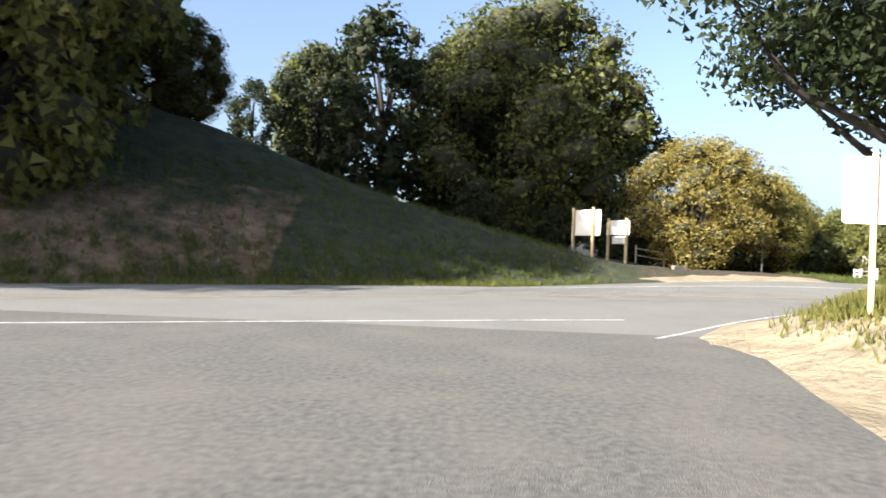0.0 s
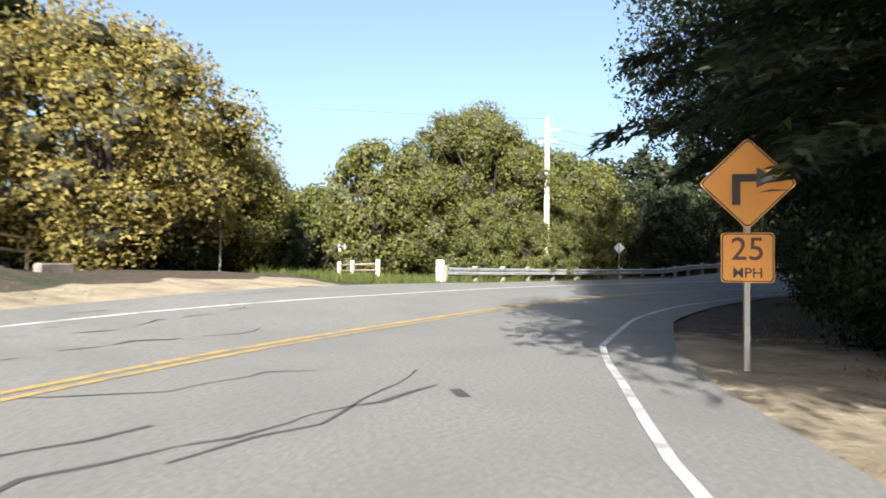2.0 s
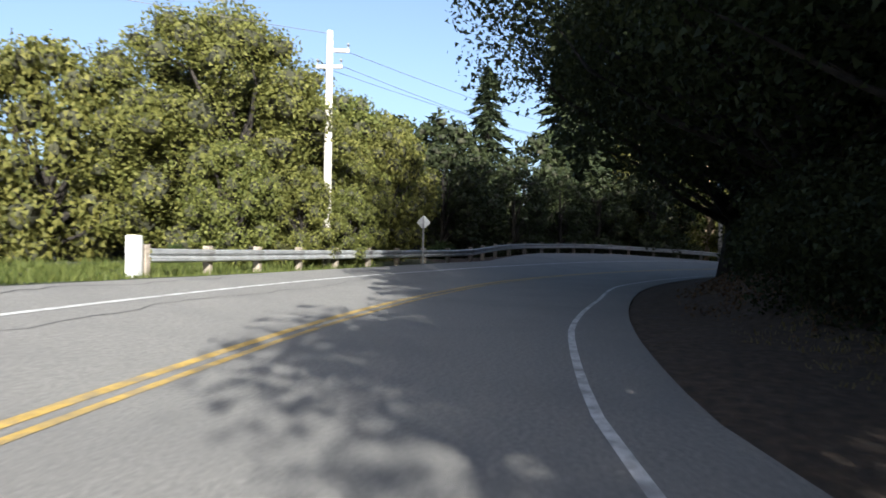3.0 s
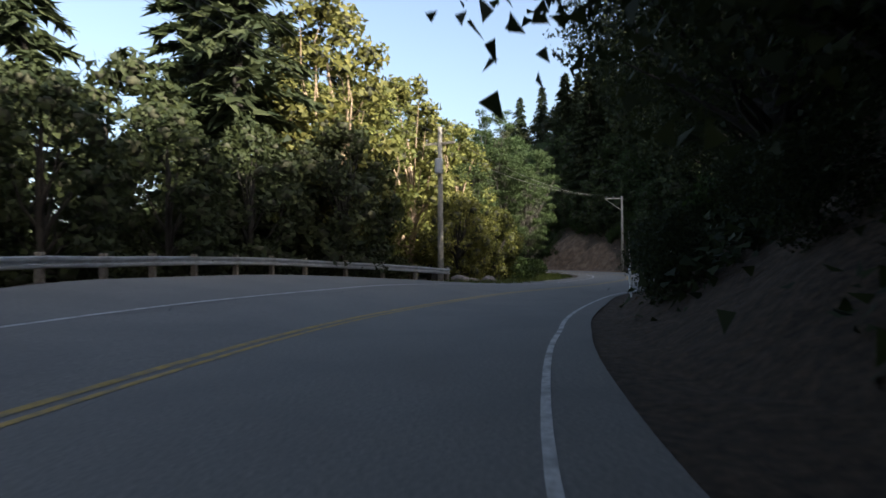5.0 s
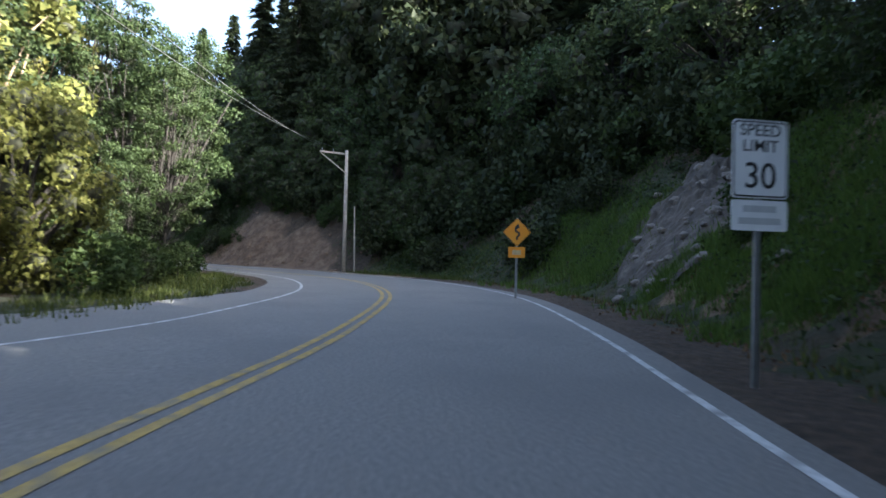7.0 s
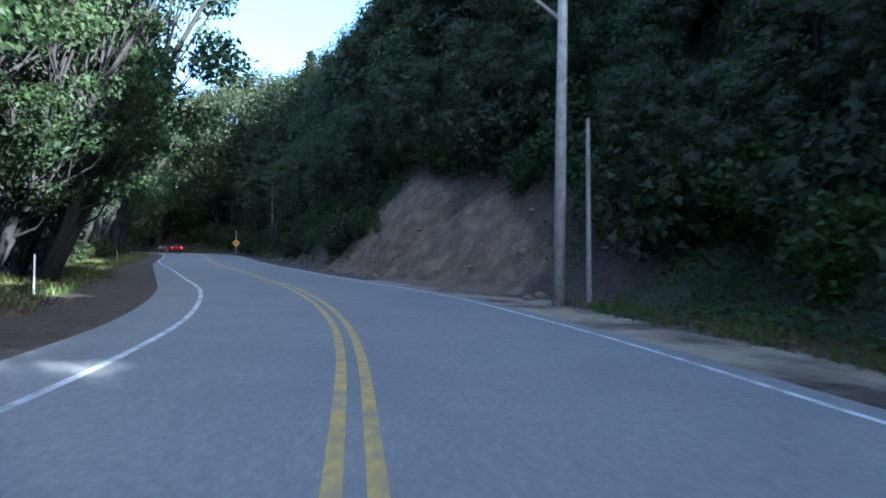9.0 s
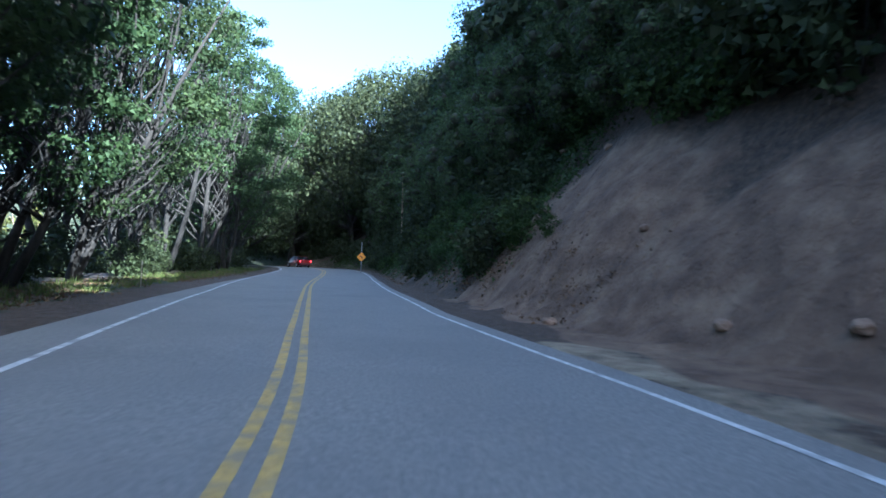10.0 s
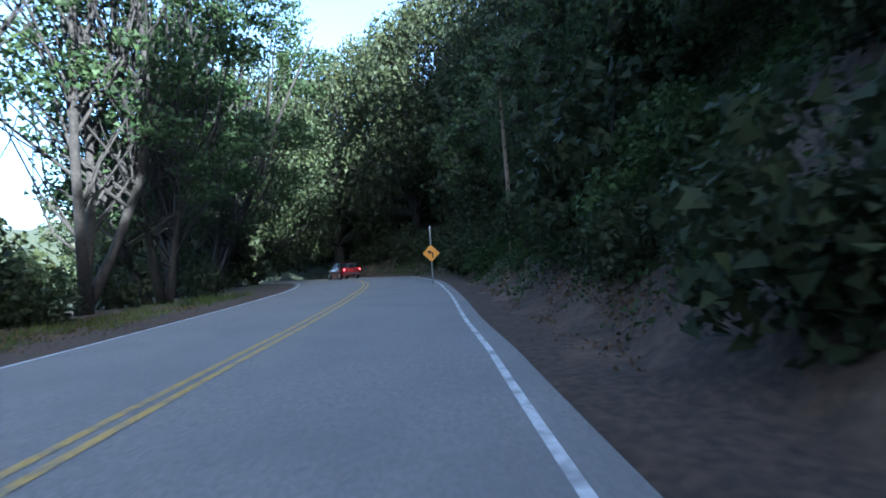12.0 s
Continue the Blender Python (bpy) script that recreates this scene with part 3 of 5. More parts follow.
def broadleaf(name, seed, height, radius, leaves, leaf, mat, bark=BARK, lobes=26, low=0.28, words="", lean=0.0, flat=0.8, thick=0.05, trunks=1,
              spread_lobe=0.36, core=0.42, shape=0.7, limbs=True):
    """A broad-leaved tree: trunk with limbs, and a crown of leaf lobes with gaps between them."""
    rng = np.random.default_rng(seed)
    root = new(name)
    bm = bmesh.new()
    centres, radii = [], []
    for k in range(lobes):
        a = k * 2.39996 + rng.normal() * 0.5
        zf = low + (0.95 - low) * ((k + rng.random()) / lobes)
        u = (zf - low) / (1.0 - low)
        prof = (1 - abs(2 * (u * 0.92 + 0.02) - 0.86) ** 2.2) ** shape if abs(2 * (u * 0.92 + 0.02) - 0.86) < 1 else 0.1
        rl = radius * spread_lobe * (0.65 + 0.7 * rng.random())
        rr = max(0.0, radius * prof - rl * 0.75) * (0.55 + 0.45 * math.sqrt(rng.random()))
        centres.append((rr * math.cos(a) + lean * zf * height, rr * math.sin(a), zf * height - rl * 0.3))
        radii.append(rl)
    for k in range(trunks):
        off = Vector((rng.normal() * 0.25, rng.normal() * 0.25, 0)) * (trunks > 1)
        top = Vector((lean * height * 0.7, 0, height * 0.72)) + Vector((rng.normal(), rng.normal(), 0)) * radius * (0.08 if trunks == 1 else 0.3)
        pts = branch_pts(rng, off + Vector((0, 0, -0.6)), top, 0.05, 7)
        r0 = height * thick / math.sqrt(trunks)
        tube(bm, pts, [r0 * (1.35 if i == 0 else 1 - 0.13 * i) for i in range(7)], 8)
        if limbs:
            for c in range(k, lobes, max(2, trunks)):
                zf = min(0.8, max(0.2, centres[c][2] / height * 0.6))
                i = min(5, int(zf * 6))
                start = pts[i].lerp(pts[i + 1], zf * 6 - i)
                tube(bm, branch_pts(rng, start, centres[c], 0.1, 4), [r0 * 0.34, r0 * 0.22, r0 * 0.13, r0 * 0.04], 5, False)
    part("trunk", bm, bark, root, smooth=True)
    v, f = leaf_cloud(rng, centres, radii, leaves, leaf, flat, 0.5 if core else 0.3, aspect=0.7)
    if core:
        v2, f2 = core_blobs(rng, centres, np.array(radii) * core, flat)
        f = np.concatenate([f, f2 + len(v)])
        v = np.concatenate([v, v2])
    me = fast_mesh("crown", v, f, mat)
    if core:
        me.materials.append(CORE_SHADE)
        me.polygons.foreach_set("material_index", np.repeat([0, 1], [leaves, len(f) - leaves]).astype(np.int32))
    crown = new("crown", me)
    crown.parent = root
    return tagged(root, words, "tree")


def conifer(name, seed, height, radius, leaves, leaf, mat, words, bare=0.12, boughs=0):
    """A conifer with drooping whorls of needle sprays round a straight trunk."""
    rng = np.random.default_rng(seed)
    root = new(name)
    bm = bmesh.new()
    tube(bm, [(0, 0, -0.6), (0, 0, height * 0.5), (0, 0, height)], [height * 0.016, height * 0.011, 0.03], 8)
    n = boughs or int(36 + height * 3.2)
    vs = []
    per = leaves // n
    for k in range(n):
        u = bare + (0.99 - bare) * (k / n)
        length = radius * (1 - u) ** 0.85 * (0.45 + 0.8 * rng.random()) + 0.25
        a = k * 2.39996 + rng.normal() * 0.3
        start, dirv = np.array([0, 0, u * height]), np.array([math.cos(a), math.sin(a), 0])
        if k % 3 == 0:
            tube(bm, [start, start + dirv * length * 0.5 - [0, 0, 0.05 * length], start + dirv * length * 0.95 - [0, 0, 0.26 * length]], [0.05, 0.035, 0.012], 4, False)
        t = rng.random(per) ** 0.7
        w = (rng.random(per) - 0.5) * length * 0.55 * (1.1 - t)
        p = start + np.outer(t * length, dirv) + np.outer(w, [-dirv[1], dirv[0], 0])
        p[:, 2] += -0.28 * length * t ** 2 - 0.12 * np.abs(w) + rng.normal(size=per) * 0.07
        tipd = dirv * 0.75 + np.outer(np.sign(w) * 0.7, [-dirv[1], dirv[0], 0]) + rng.normal(size=(per, 3)) * 0.3 + [0, 0, -0.45]
        tipd /= np.linalg.norm(tipd, axis=1)[:, None]
        side = np.cross(tipd, rng.normal(size=(per, 3)) * 0.6 + [0, 0, 1])
        side /= np.linalg.norm(side, axis=1)[:, None] + 1e-9
        s = leaf * (0.6 + 0.8 * rng.random(per))[:, None]
        vs.append(np.stack([p - tipd * s * 0.3 - side * s * 0.14, p + side * s * 0.2, p + tipd * s * 0.8], 1))
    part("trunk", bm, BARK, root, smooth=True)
    v = np.concatenate(vs).reshape(-1, 3)
    q = np.arange(len(v)).reshape(-1, 3)
    crown = new("crown", fast_mesh("crown", v, q, mat))
    crown.parent = root
    return tagged(root, words, "tree")


def plant(proto, x, y, s=1.0, rz=0.0, sz=None, sink=0.0, words=""):
    """Sets a copy of a plant on the ground."""
    wide, tall = SIZE.get(proto, (1.0, 1.0))
    a = proto.scale
    c = copy_thing(proto, pose(x, y, gz(x, y) - sink, 0, 0, rz) @ Matrix.Diagonal((s * wide / a.x, s * wide / a.y, (sz or s) * tall / a.z, 1)))
    if words:
        c["label"] = words
    return c


def place_first(ob, x, y, s=1.0, rz=0.0, sz=None, sink=0.0):
    ob.matrix_basis = pose(x, y, gz(x, y) - sink, 0, 0, rz) @ Matrix.Diagonal((s, s, sz or s, 1))
    return ob


# ---- kinds of trees, each built once ----
big_oak = broadleaf("oak_tree", 3, 19, 10.0, 40000, 0.30, LEAF_OAK, lobes=120, low=0.06, words="tall round dense oak tree behind the grassy hill", spread_lobe=0.23, shape=0.45, core=0.5)
yellow_tree = broadleaf("yellowing_tree", 5, 9.4, 5.6, 36000, 0.14, LEAF_YELLOW, lobes=60, low=0.13, words="yellow-green broad tree with drooping twigs beside the boards", spread_lobe=0.23)
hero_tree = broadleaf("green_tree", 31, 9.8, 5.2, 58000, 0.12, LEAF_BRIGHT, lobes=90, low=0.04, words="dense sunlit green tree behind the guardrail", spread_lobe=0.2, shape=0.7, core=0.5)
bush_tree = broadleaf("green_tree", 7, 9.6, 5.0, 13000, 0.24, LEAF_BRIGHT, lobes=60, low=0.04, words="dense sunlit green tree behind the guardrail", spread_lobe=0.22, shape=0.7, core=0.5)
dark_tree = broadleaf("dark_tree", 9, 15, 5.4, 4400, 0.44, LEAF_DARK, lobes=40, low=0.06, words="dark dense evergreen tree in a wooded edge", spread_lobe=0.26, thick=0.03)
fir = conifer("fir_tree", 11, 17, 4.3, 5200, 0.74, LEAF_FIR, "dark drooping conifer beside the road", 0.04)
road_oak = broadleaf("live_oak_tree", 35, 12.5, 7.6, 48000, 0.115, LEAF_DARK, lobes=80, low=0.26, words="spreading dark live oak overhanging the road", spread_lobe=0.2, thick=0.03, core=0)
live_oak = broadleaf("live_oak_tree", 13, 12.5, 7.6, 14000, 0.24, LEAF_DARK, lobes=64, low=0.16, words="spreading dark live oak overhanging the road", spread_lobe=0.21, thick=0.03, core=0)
bank_oak = broadleaf("live_oak_tree", 33, 12.5, 7.4, 6800, 0.34, LEAF_BANK, lobes=52, low=0.1, words="dark leafy oak on the steep bank", spread_lobe=0.22, thick=0.03, core=0.3)
maple = broadleaf("maple_tree", 14, 16, 4.8, 7000, 0.22, LEAF_MAPLE, lobes=32, low=0.2, words="green maple on the outer side of the bend", spread_lobe=0.235, trunks=3, thick=0.012, core=0, flat=0.55)
tall_tree = broadleaf("tall_tree", 19, 21, 5.0, 6200, 0.4, LEAF_OAK, lobes=40, low=0.12, words="tall sunlit tree beyond the bend", spread_lobe=0.24, thick=0.017, bark=PALE_BARK)
shrub = broadleaf("shrub", 17, 2.6, 1.8, 1500, 0.18, LEAF_IVY, lobes=16, low=0.08, words="leafy green shrub on the slope", spread_lobe=0.36, thick=0.02, limbs=False, core=0)
shrub["category"] = "shrub"
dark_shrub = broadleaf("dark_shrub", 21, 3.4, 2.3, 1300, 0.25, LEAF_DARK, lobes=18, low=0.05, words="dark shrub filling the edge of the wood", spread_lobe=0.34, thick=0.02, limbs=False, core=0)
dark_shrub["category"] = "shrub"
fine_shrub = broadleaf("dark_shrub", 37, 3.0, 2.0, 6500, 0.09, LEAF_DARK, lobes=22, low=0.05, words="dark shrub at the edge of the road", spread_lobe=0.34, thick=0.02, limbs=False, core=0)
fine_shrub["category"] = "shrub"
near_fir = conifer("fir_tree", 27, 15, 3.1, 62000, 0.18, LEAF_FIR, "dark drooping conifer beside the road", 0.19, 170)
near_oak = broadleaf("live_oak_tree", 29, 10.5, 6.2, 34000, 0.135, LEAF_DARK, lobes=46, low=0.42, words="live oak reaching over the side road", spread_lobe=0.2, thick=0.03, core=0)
verge_maple = broadleaf("maple_tree", 15, 21, 6.2, 18000, 0.2, LEAF_MAPLE, lobes=66, low=0.2, words="tall open maple with several dark trunks at the verge", spread_lobe=0.2, trunks=3, thick=0.017, core=0, flat=0.5, lean=0.17, shape=0.5)
slim_maple = broadleaf("maple_tree", 16, 23, 5.0, 15000, 0.2, LEAF_MAPLE, lobes=58, low=0.22, words="slender tall maple with dark trunks at the verge", spread_lobe=0.2, trunks=2, thick=0.014, core=0, flat=0.5, lean=0.12, shape=0.5)
open_maple = broadleaf("maple_tree", 18, 22, 5.6, 5200, 0.19, LEAF_MAPLE, lobes=44, low=0.3, words="thinly leaved maple with bare dark limbs at the verge", spread_lobe=0.2, trunks=3, thick=0.015, core=0, flat=0.5, lean=0.1, shape=0.5)
tall_fir = conifer("fir_tree", 12, 29, 6.4, 9600, 0.85, LEAF_FIR, "very tall dark conifer above the road", 0.1)
bank_tree = broadleaf("bank_tree", 41, 9.5, 4.6, 17000, 0.15, LEAF_BANK, lobes=60, low=0.05, words="dense dark green tree hanging over the cut bank", spread_lobe=0.22, thick=0.02, core=0.45, shape=0.5)
first = {open_maple, bank_tree, verge_maple, slim_maple, tall_fir, road_oak, fine_shrub, near_fir, near_oak, hero_tree, bank_oak, big_oak, yellow_tree, bush_tree, dark_tree, fir, live_oak, maple, tall_tree, shrub, dark_shrub}
SIZE = {bush_tree: (1.25, 1.6), big_oak: (0.95, 0.95), yellow_tree: (0.92, 0.92), dark_tree: (0.95, 0.95), fir: (1.1, 1.1), bank_oak: (0.8, 0.8), live_oak: (0.9, 0.9), maple: (0.6, 0.6), tall_tree: (0.85, 0.85),
        shrub: (0.8, 0.8), dark_shrub: (0.9, 0.9), fine_shrub: (0.8, 0.8), tall_fir: (0.85, 0.85), verge_maple: (0.78, 0.78), slim_maple: (0.82, 0.82), open_maple: (0.9, 0.9), bank_tree: (0.75, 0.75)}
rng = random.Random(5)


def grow(proto, x, y, s=1.0, words="", sz=None, rz=None):
    """The first call of a kind sets the thing itself, later calls copies of it."""
    rz = rng.uniform(0, 360) if rz is None else rz
    if proto in first:
        first.remove(proto)
        return place_first(proto, x, y, s, rz, sz)
    return plant(proto, x, y, s, rz, sz, 0.0, words)


def grow_by_road(proto, rx, lat, s=1.0, words="", sz=None):
    x, y, _ = at_road(rx, lat)
    return grow(proto, x, y, s, words, sz)


# ---- trees round the junction ----
grow(big_oak, 6.2, 48.0, 0.95, rz=200)
grow(yellow_tree, 15.6, 38.5, 0.92, sz=0.87)
grow(yellow_tree, 20.4, 41.0, 0.66, "yellow-green tree beside the fence")
grow(hero_tree, 34.6, 39.6, 0.98, sz=0.97)
for x, y, s in ((-5.0, 46, 0.95), (-10, 48, 0.7), (0, 52, 1.05), (4, 55, 1.1), (15, 52, 0.95), (2, 47, 0.8), (-16, 52, 0.45)):
    grow(dark_tree, x, y, s, "dark dense evergreen tree behind the grassy hill")
for x, y, s in ((-15.5, 21.5, 1.25), (-20, 17.5, 1.1), (-18, 25.5, 1.3)):
    grow(bush_tree, x, y, s, "leafy tree on the grassy hillside", sz=1.6)
for x, y, s in ((-27, 25, 0.85), (-19, 30, 0.55), (-14, 33, 0.3)):
    grow(big_oak, x, y, s, "large leafy oak on the hillside")
grow(bush_tree, -12.5, 61, 0.85, "sunlit green tree behind the hill")
grow(bush_tree, 30.4, 43.2, 0.5, "dense sunlit green tree behind the guardrail")
grow(yellow_tree, 21.5, 44, 0.8, "yellow-green tree behind the fence")
for x, y, s in ((25, 57, 0.75), (30, 60, 0.8), (36, 58, 0.7), (42, 54, 0.75), (27, 50, 0.5), (48, 52, 0.85), (33, 52, 0.55)):
    grow(bush_tree, x, y, s, "sunlit green tree beyond the fence")
for x, y, s in ((34.6, 35.9, 0.24), (36.9, 35.6, 0.2), (38.8, 36.4, 0.28), (31.9, 36.6, 0.26), (39.6, 38.0, 0.4), (42.6, 37.4, 0.42), (37.8, 40.0, 0.5), (42.8, 39.4, 0.55), (46.5, 39.5, 0.55), (38, 46, 0.6), (44, 46, 0.85)):
    grow(bush_tree, x, y, s, "dense green tree behind the guardrail")
for x, y, s in ((51, 37.6, 0.5), (55, 37.4, 0.5), (59.5, 35.8, 0.5), (64, 33.6, 0.5), (68, 31.5, 0.5), (54, 43, 0.8), (61, 41, 0.85), (69, 37, 0.85), (50, 47, 0.95), (75, 33, 0.9), (72, 28, 0.6), (77, 28, 0.7), (66, 45, 1.1)):
    grow(dark_tree, x, y, s, "dark evergreen tree behind the guardrail")
# Some stand below the yellowing trees, their dark leaves in place of shade.
for x, y, s in ((11.5, 41.5, 0.9), (17, 43.5, 0.9), (21, 46.5, 1.0), (7, 41, 0.9), (2, 40.5, 0.9), (25.5, 45.5, 0.8), (13, 45, 1.1), (18.5, 39.6, 1.0), (20.5, 40.6, 1.1), (22.5, 41.6, 1.1), (24.3, 43, 1.0), (14, 39.4, 0.8), (21.5, 43, 1.2)):
    grow(dark_shrub, x, y, s)
for x, y, s in ((17.6, 18.0, 1.3), (22.6, 17.4, 1.0), (28.6, 18.0, 1.0)):
    grow(near_fir, x, y, s, sz=0.92)
for x, y, s in ((17.4, 17.4, 0.8), (18.6, 16.6, 1.1), (19.2, 18.6, 1.0), (19.6, 17.2, 1.0), (20.6, 18.4, 1.0), (22.4, 19.4, 1.0), (24.2, 20.2, 1.0), (26.2, 20.8, 1.0), (17.2, 16.2, 0.9), (18.6, 15.2, 1.1), (21.6, 17.0, 1.2), (28.4, 21.4, 1.0), (23.4, 19.0, 1.2), (25.6, 19.2, 1.3), (16.0, 14.6, 0.8)):
    grow(fine_shrub, x, y, s)
for x, y, s in ((33, 15, 1.1), (25, 12, 1.0), (28, 14, 1.2)):
    grow(fir, x, y, s, "dark conifer in the wood beside the road")
# Mostly out of view, added to shade the firs and the road behind them.
for x, y, s in ((16.8, 11.6, 0.85), (21.5, 13.4, 1.15), (27, 13, 1.2), (14.5, 5.5, 0.9), (20, 7, 1.0)):
    grow(dark_tree, x, y, s, "dark dense tree added beside the side road for shade")
for x, y, s in ((25.0, 18.6, 0.95), (32.2, 20.6, 1.15), (39.8, 21.2, 1.2), (36.2, 20.6, 1.1), (44.0, 20.2, 1.2), (47.0, 18.6, 1.0), (56.5, 14.6, 1.1), (63.0, 10.6, 1.1), (69.5, 6.4, 0.95)):
    grow(road_oak, x, y, s)
grow_by_road(road_oak, 41.0, -7.0, 1.25)
for x, y, s in ((39, 12, 1.0), (29, 15.5, 0.9), (35.5, 18, 0.9)):
    grow(live_oak, x, y, s)
for rx, lat, s in ((24, -8.5, 0.5), (28, -8.0, 0.6), (32, -8, 0.6), (36, -7.6, 0.6), (41, -7.4, 0.6), (45, -7.5, 0.7), (49, -8, 0.7), (53, -8.4, 0.7), (57, -8.6, 0.7), (22, -9, 0.7), (26, -8.6, 0.8), (30, -8.4, 0.8), (34, -8.2, 0.8), (38.5, -8, 0.8), (43, -8, 0.8)):
    grow_by_road(fine_shrub, rx, lat, s)
for rx, lat, s in ((54.5, -6.7, 0.75), (56.8, -6.6, 0.8), (58.8, -6.9, 0.75), (60.6, -7.6, 0.8), (64, -7.6, 0.8), (67, -7.8, 0.7)):
    grow_by_road(fine_shrub, rx, lat, s, "dark shrub at the foot of the bank")
grow(near_oak, 10.0, 11.0, 1.12)
# Unseen trees added west of the view so that the grassy hill lies in shade.
for x, y, s in ((-27, 9.5, 1.0), (-30, 8, 1.5), (-36, 4, 1.55), (-43, -1, 1.6)):
    grow(dark_tree, x, y, s, "tall dark tree added by the main road to shade the hill")
# Two further oaks out of view, added to shade the warning sign and firs.
grow(near_oak, 15.5, 12.0, 1.0)
grow(near_oak, 13.5, 7.0, 1.1)
# More unseen trees added up the hillside to block the low sun.
for x, y, s in ((-37, 7.5, 1.0), (-35, 17, 0.8), (-44, 4, 1.2), (-44, 14, 1.0), (-52, 0, 1.3), (-50, 10, 1.2), (-38, 26, 1.2), (-60, 8, 1.3)):
    grow(dark_tree, x, y, s, "dark dense evergreen tree added out of view to shade the hillside")
# Hidden rows added to keep sun and sky light out of the wood.
for x, y, s in ((17, 2, 1.0), (23, 0, 1.15), (29, 4, 1.2), (35, 7, 1.2), (41, 4, 1.2), (24, -7, 1.1), (32, -5, 1.2), (40, -4, 1.2), (36, 12, 1.1), (43, 12, 1.0), (12, -1, 0.9), (15, -6, 1.0)):
    grow(dark_tree, x, y, s, "dark dense tree added behind the wood to block light")

# ---- tall trees added on the hill south of the road to shade the later bends ----
for rx, lat, s in ((112, -25, 1.2), (116, -31, 1.3), (122, -30, 1.3), (128, -33, 1.0), (135, -31, 0.9), (142, -34, 0.8), (150, -32, 0.7), (158, -34, 0.7), (104, -36, 1.2)):
    grow_by_road(fir, rx, lat, s, "tall dark conifer on the hill above the road")
for rx, lat, s in ((119, -24, 1.2), (125, -27, 1.2), (132, -27, 1.0), (139, -28, 0.9), (146, -28, 0.8), (154, -28, 0.8), (163, -27, 0.8)):
    grow_by_road(dark_tree, rx, lat, s, "tall dark tree on the hill above the road")

for x, y, s in ((75, -14, 0.9), (84, -13, 1.3), (88, -12, 1.3), (92, -14.5, 1.4), (97, -16, 1.4), (80, -17, 1.1), (102, -17, 1.2), (107, -18, 1.2), (106, -12.5, 1.15), (110, -13, 1.2), (114.5, -12.5, 1.1), (112, -17, 1.6), (118, -18, 1.5), (124, -20, 1.5), (108, -22, 1.5), (115, -24, 1.5), (130, -20, 1.4), (136, -21, 1.3), (142, -22, 1.2), (121, -26, 1.5), (128, -26, 1.4)):
    grow(fir, x, y, s, "dark conifer on the hill above the road", sz=s * (0.6 if x < 103 else 1.0))

for x, y, s in ((70, -9, 0.7), (66, -8, 0.7), (74, -8, 0.55)):
    grow(bank_oak, x, y, s)

for x, y, s in ((104, -11, 1.2), (109, -10, 1.25), (114, -9.5, 1.25), (119, -9, 1.2), (124, -8.5, 1.15), (129, -8, 1.1), (134, -7, 1.0), (111.5, -13, 1.3), (117, -13, 1.3), (122, -12.5, 1.25)):
    grow(dark_tree, x, y, s, "dark dense tree crowning the cut bank")

for k in range(20):
    grow_by_road(rng.choice([shrub, dark_shrub, dark_shrub]), 78 + 1.3 * k, -rng.uniform(11.2, 13.6), rng.uniform(1.1, 1.45))
for x, y, s in ((107, -12, 0.85), (112, -11.5, 0.9), (117, -11, 0.95), (122, -10, 0.95), (128, -9, 0.9), (134, -8, 0.85)):
    grow(tall_fir, x, y, s, "very tall dark conifer crowning the cut bank")

# ---- wooded banks of the second and third bends ----
for rx, lat, s in ((53, -12.5, 0.8), (57, -12, 0.72), (66, -15.5, 0.5), (71, -14, 0.6), (76, -16, 0.6), (88, -15, 0.7), (93, -15.5, 0.8), (98, -15, 0.8), (104, -17, 0.9)):
    grow_by_road(bank_oak, rx, lat, s, "dark leafy oak on the steep bank")
for rx, lat, s in ((104, -20, 0.9), (110, -25, 1.0), (114, -19, 1.0), (120, -18, 1.0), (128, -18, 1.0)):
    grow_by_road(fir, rx, lat, s, "tall conifer high on the wooded bank")
for rx, lat, s in ((94, -20, 0.8), (101, -22, 0.8), (108, -20, 0.9)):
    grow_by_road(dark_tree, rx, lat, s, "dark evergreen tree on the steep bank")
for rx, lat, s in ((111, -15.5, 0.75), (115, -13.5, 0.7), (119, -14.5, 0.8), (124, -12.5, 0.75), (129, -11.5, 0.75), (134, -11.5, 0.8), (140, -12, 0.8), (146, -11.5, 0.8), (153, -12, 0.85), (160, -12, 0.9), (168, -12.5, 0.95), (177, -12, 1.0), (186, -11, 1.0)):
    grow_by_road(bank_oak if int(rx) % 2 else dark_tree, rx, lat, s, "dark leafy tree leaning over the cut bank")
for rx, lat, s in ((114, -24, 1.0), (122, -22, 1.0), (131, -21, 1.0), (140, -22, 1.1), (150, -21, 1.1), (160, -22, 1.1), (172, -22, 1.2), (186, -20, 1.2), (196, -14, 1.1), (203, -10, 1.0)):
    grow_by_road(dark_tree, rx, lat, s, "dark evergreen tree above the cut bank")
for x, y, s in ((76, 29, 0.85), (80, 26.5, 0.75), (86, 24, 0.9), (98.5, 19.0, 0.9), (94, 25, 1.1), (104, 17.5, 0.8), (89.5, 28, 1.0), (99, 28, 1.05), (84, 31, 0.95), (109, 24, 0.95)):
    grow(tall_tree, x, y, s)
for x, y, s in ((86.5, 17.4, 0.36), (84.0, 20.5, 0.42)):
    grow(bush_tree, x, y, s, "bright sunlit tree on the outer side of the bend")
for x, y, s in ((89.5, 19, 0.6), (92.5, 16, 0.62), (96.5, 14.0, 0.6), (100.5, 13.6, 0.6)):
    grow(maple, x, y, s, "green maple on the outer side of the bend")
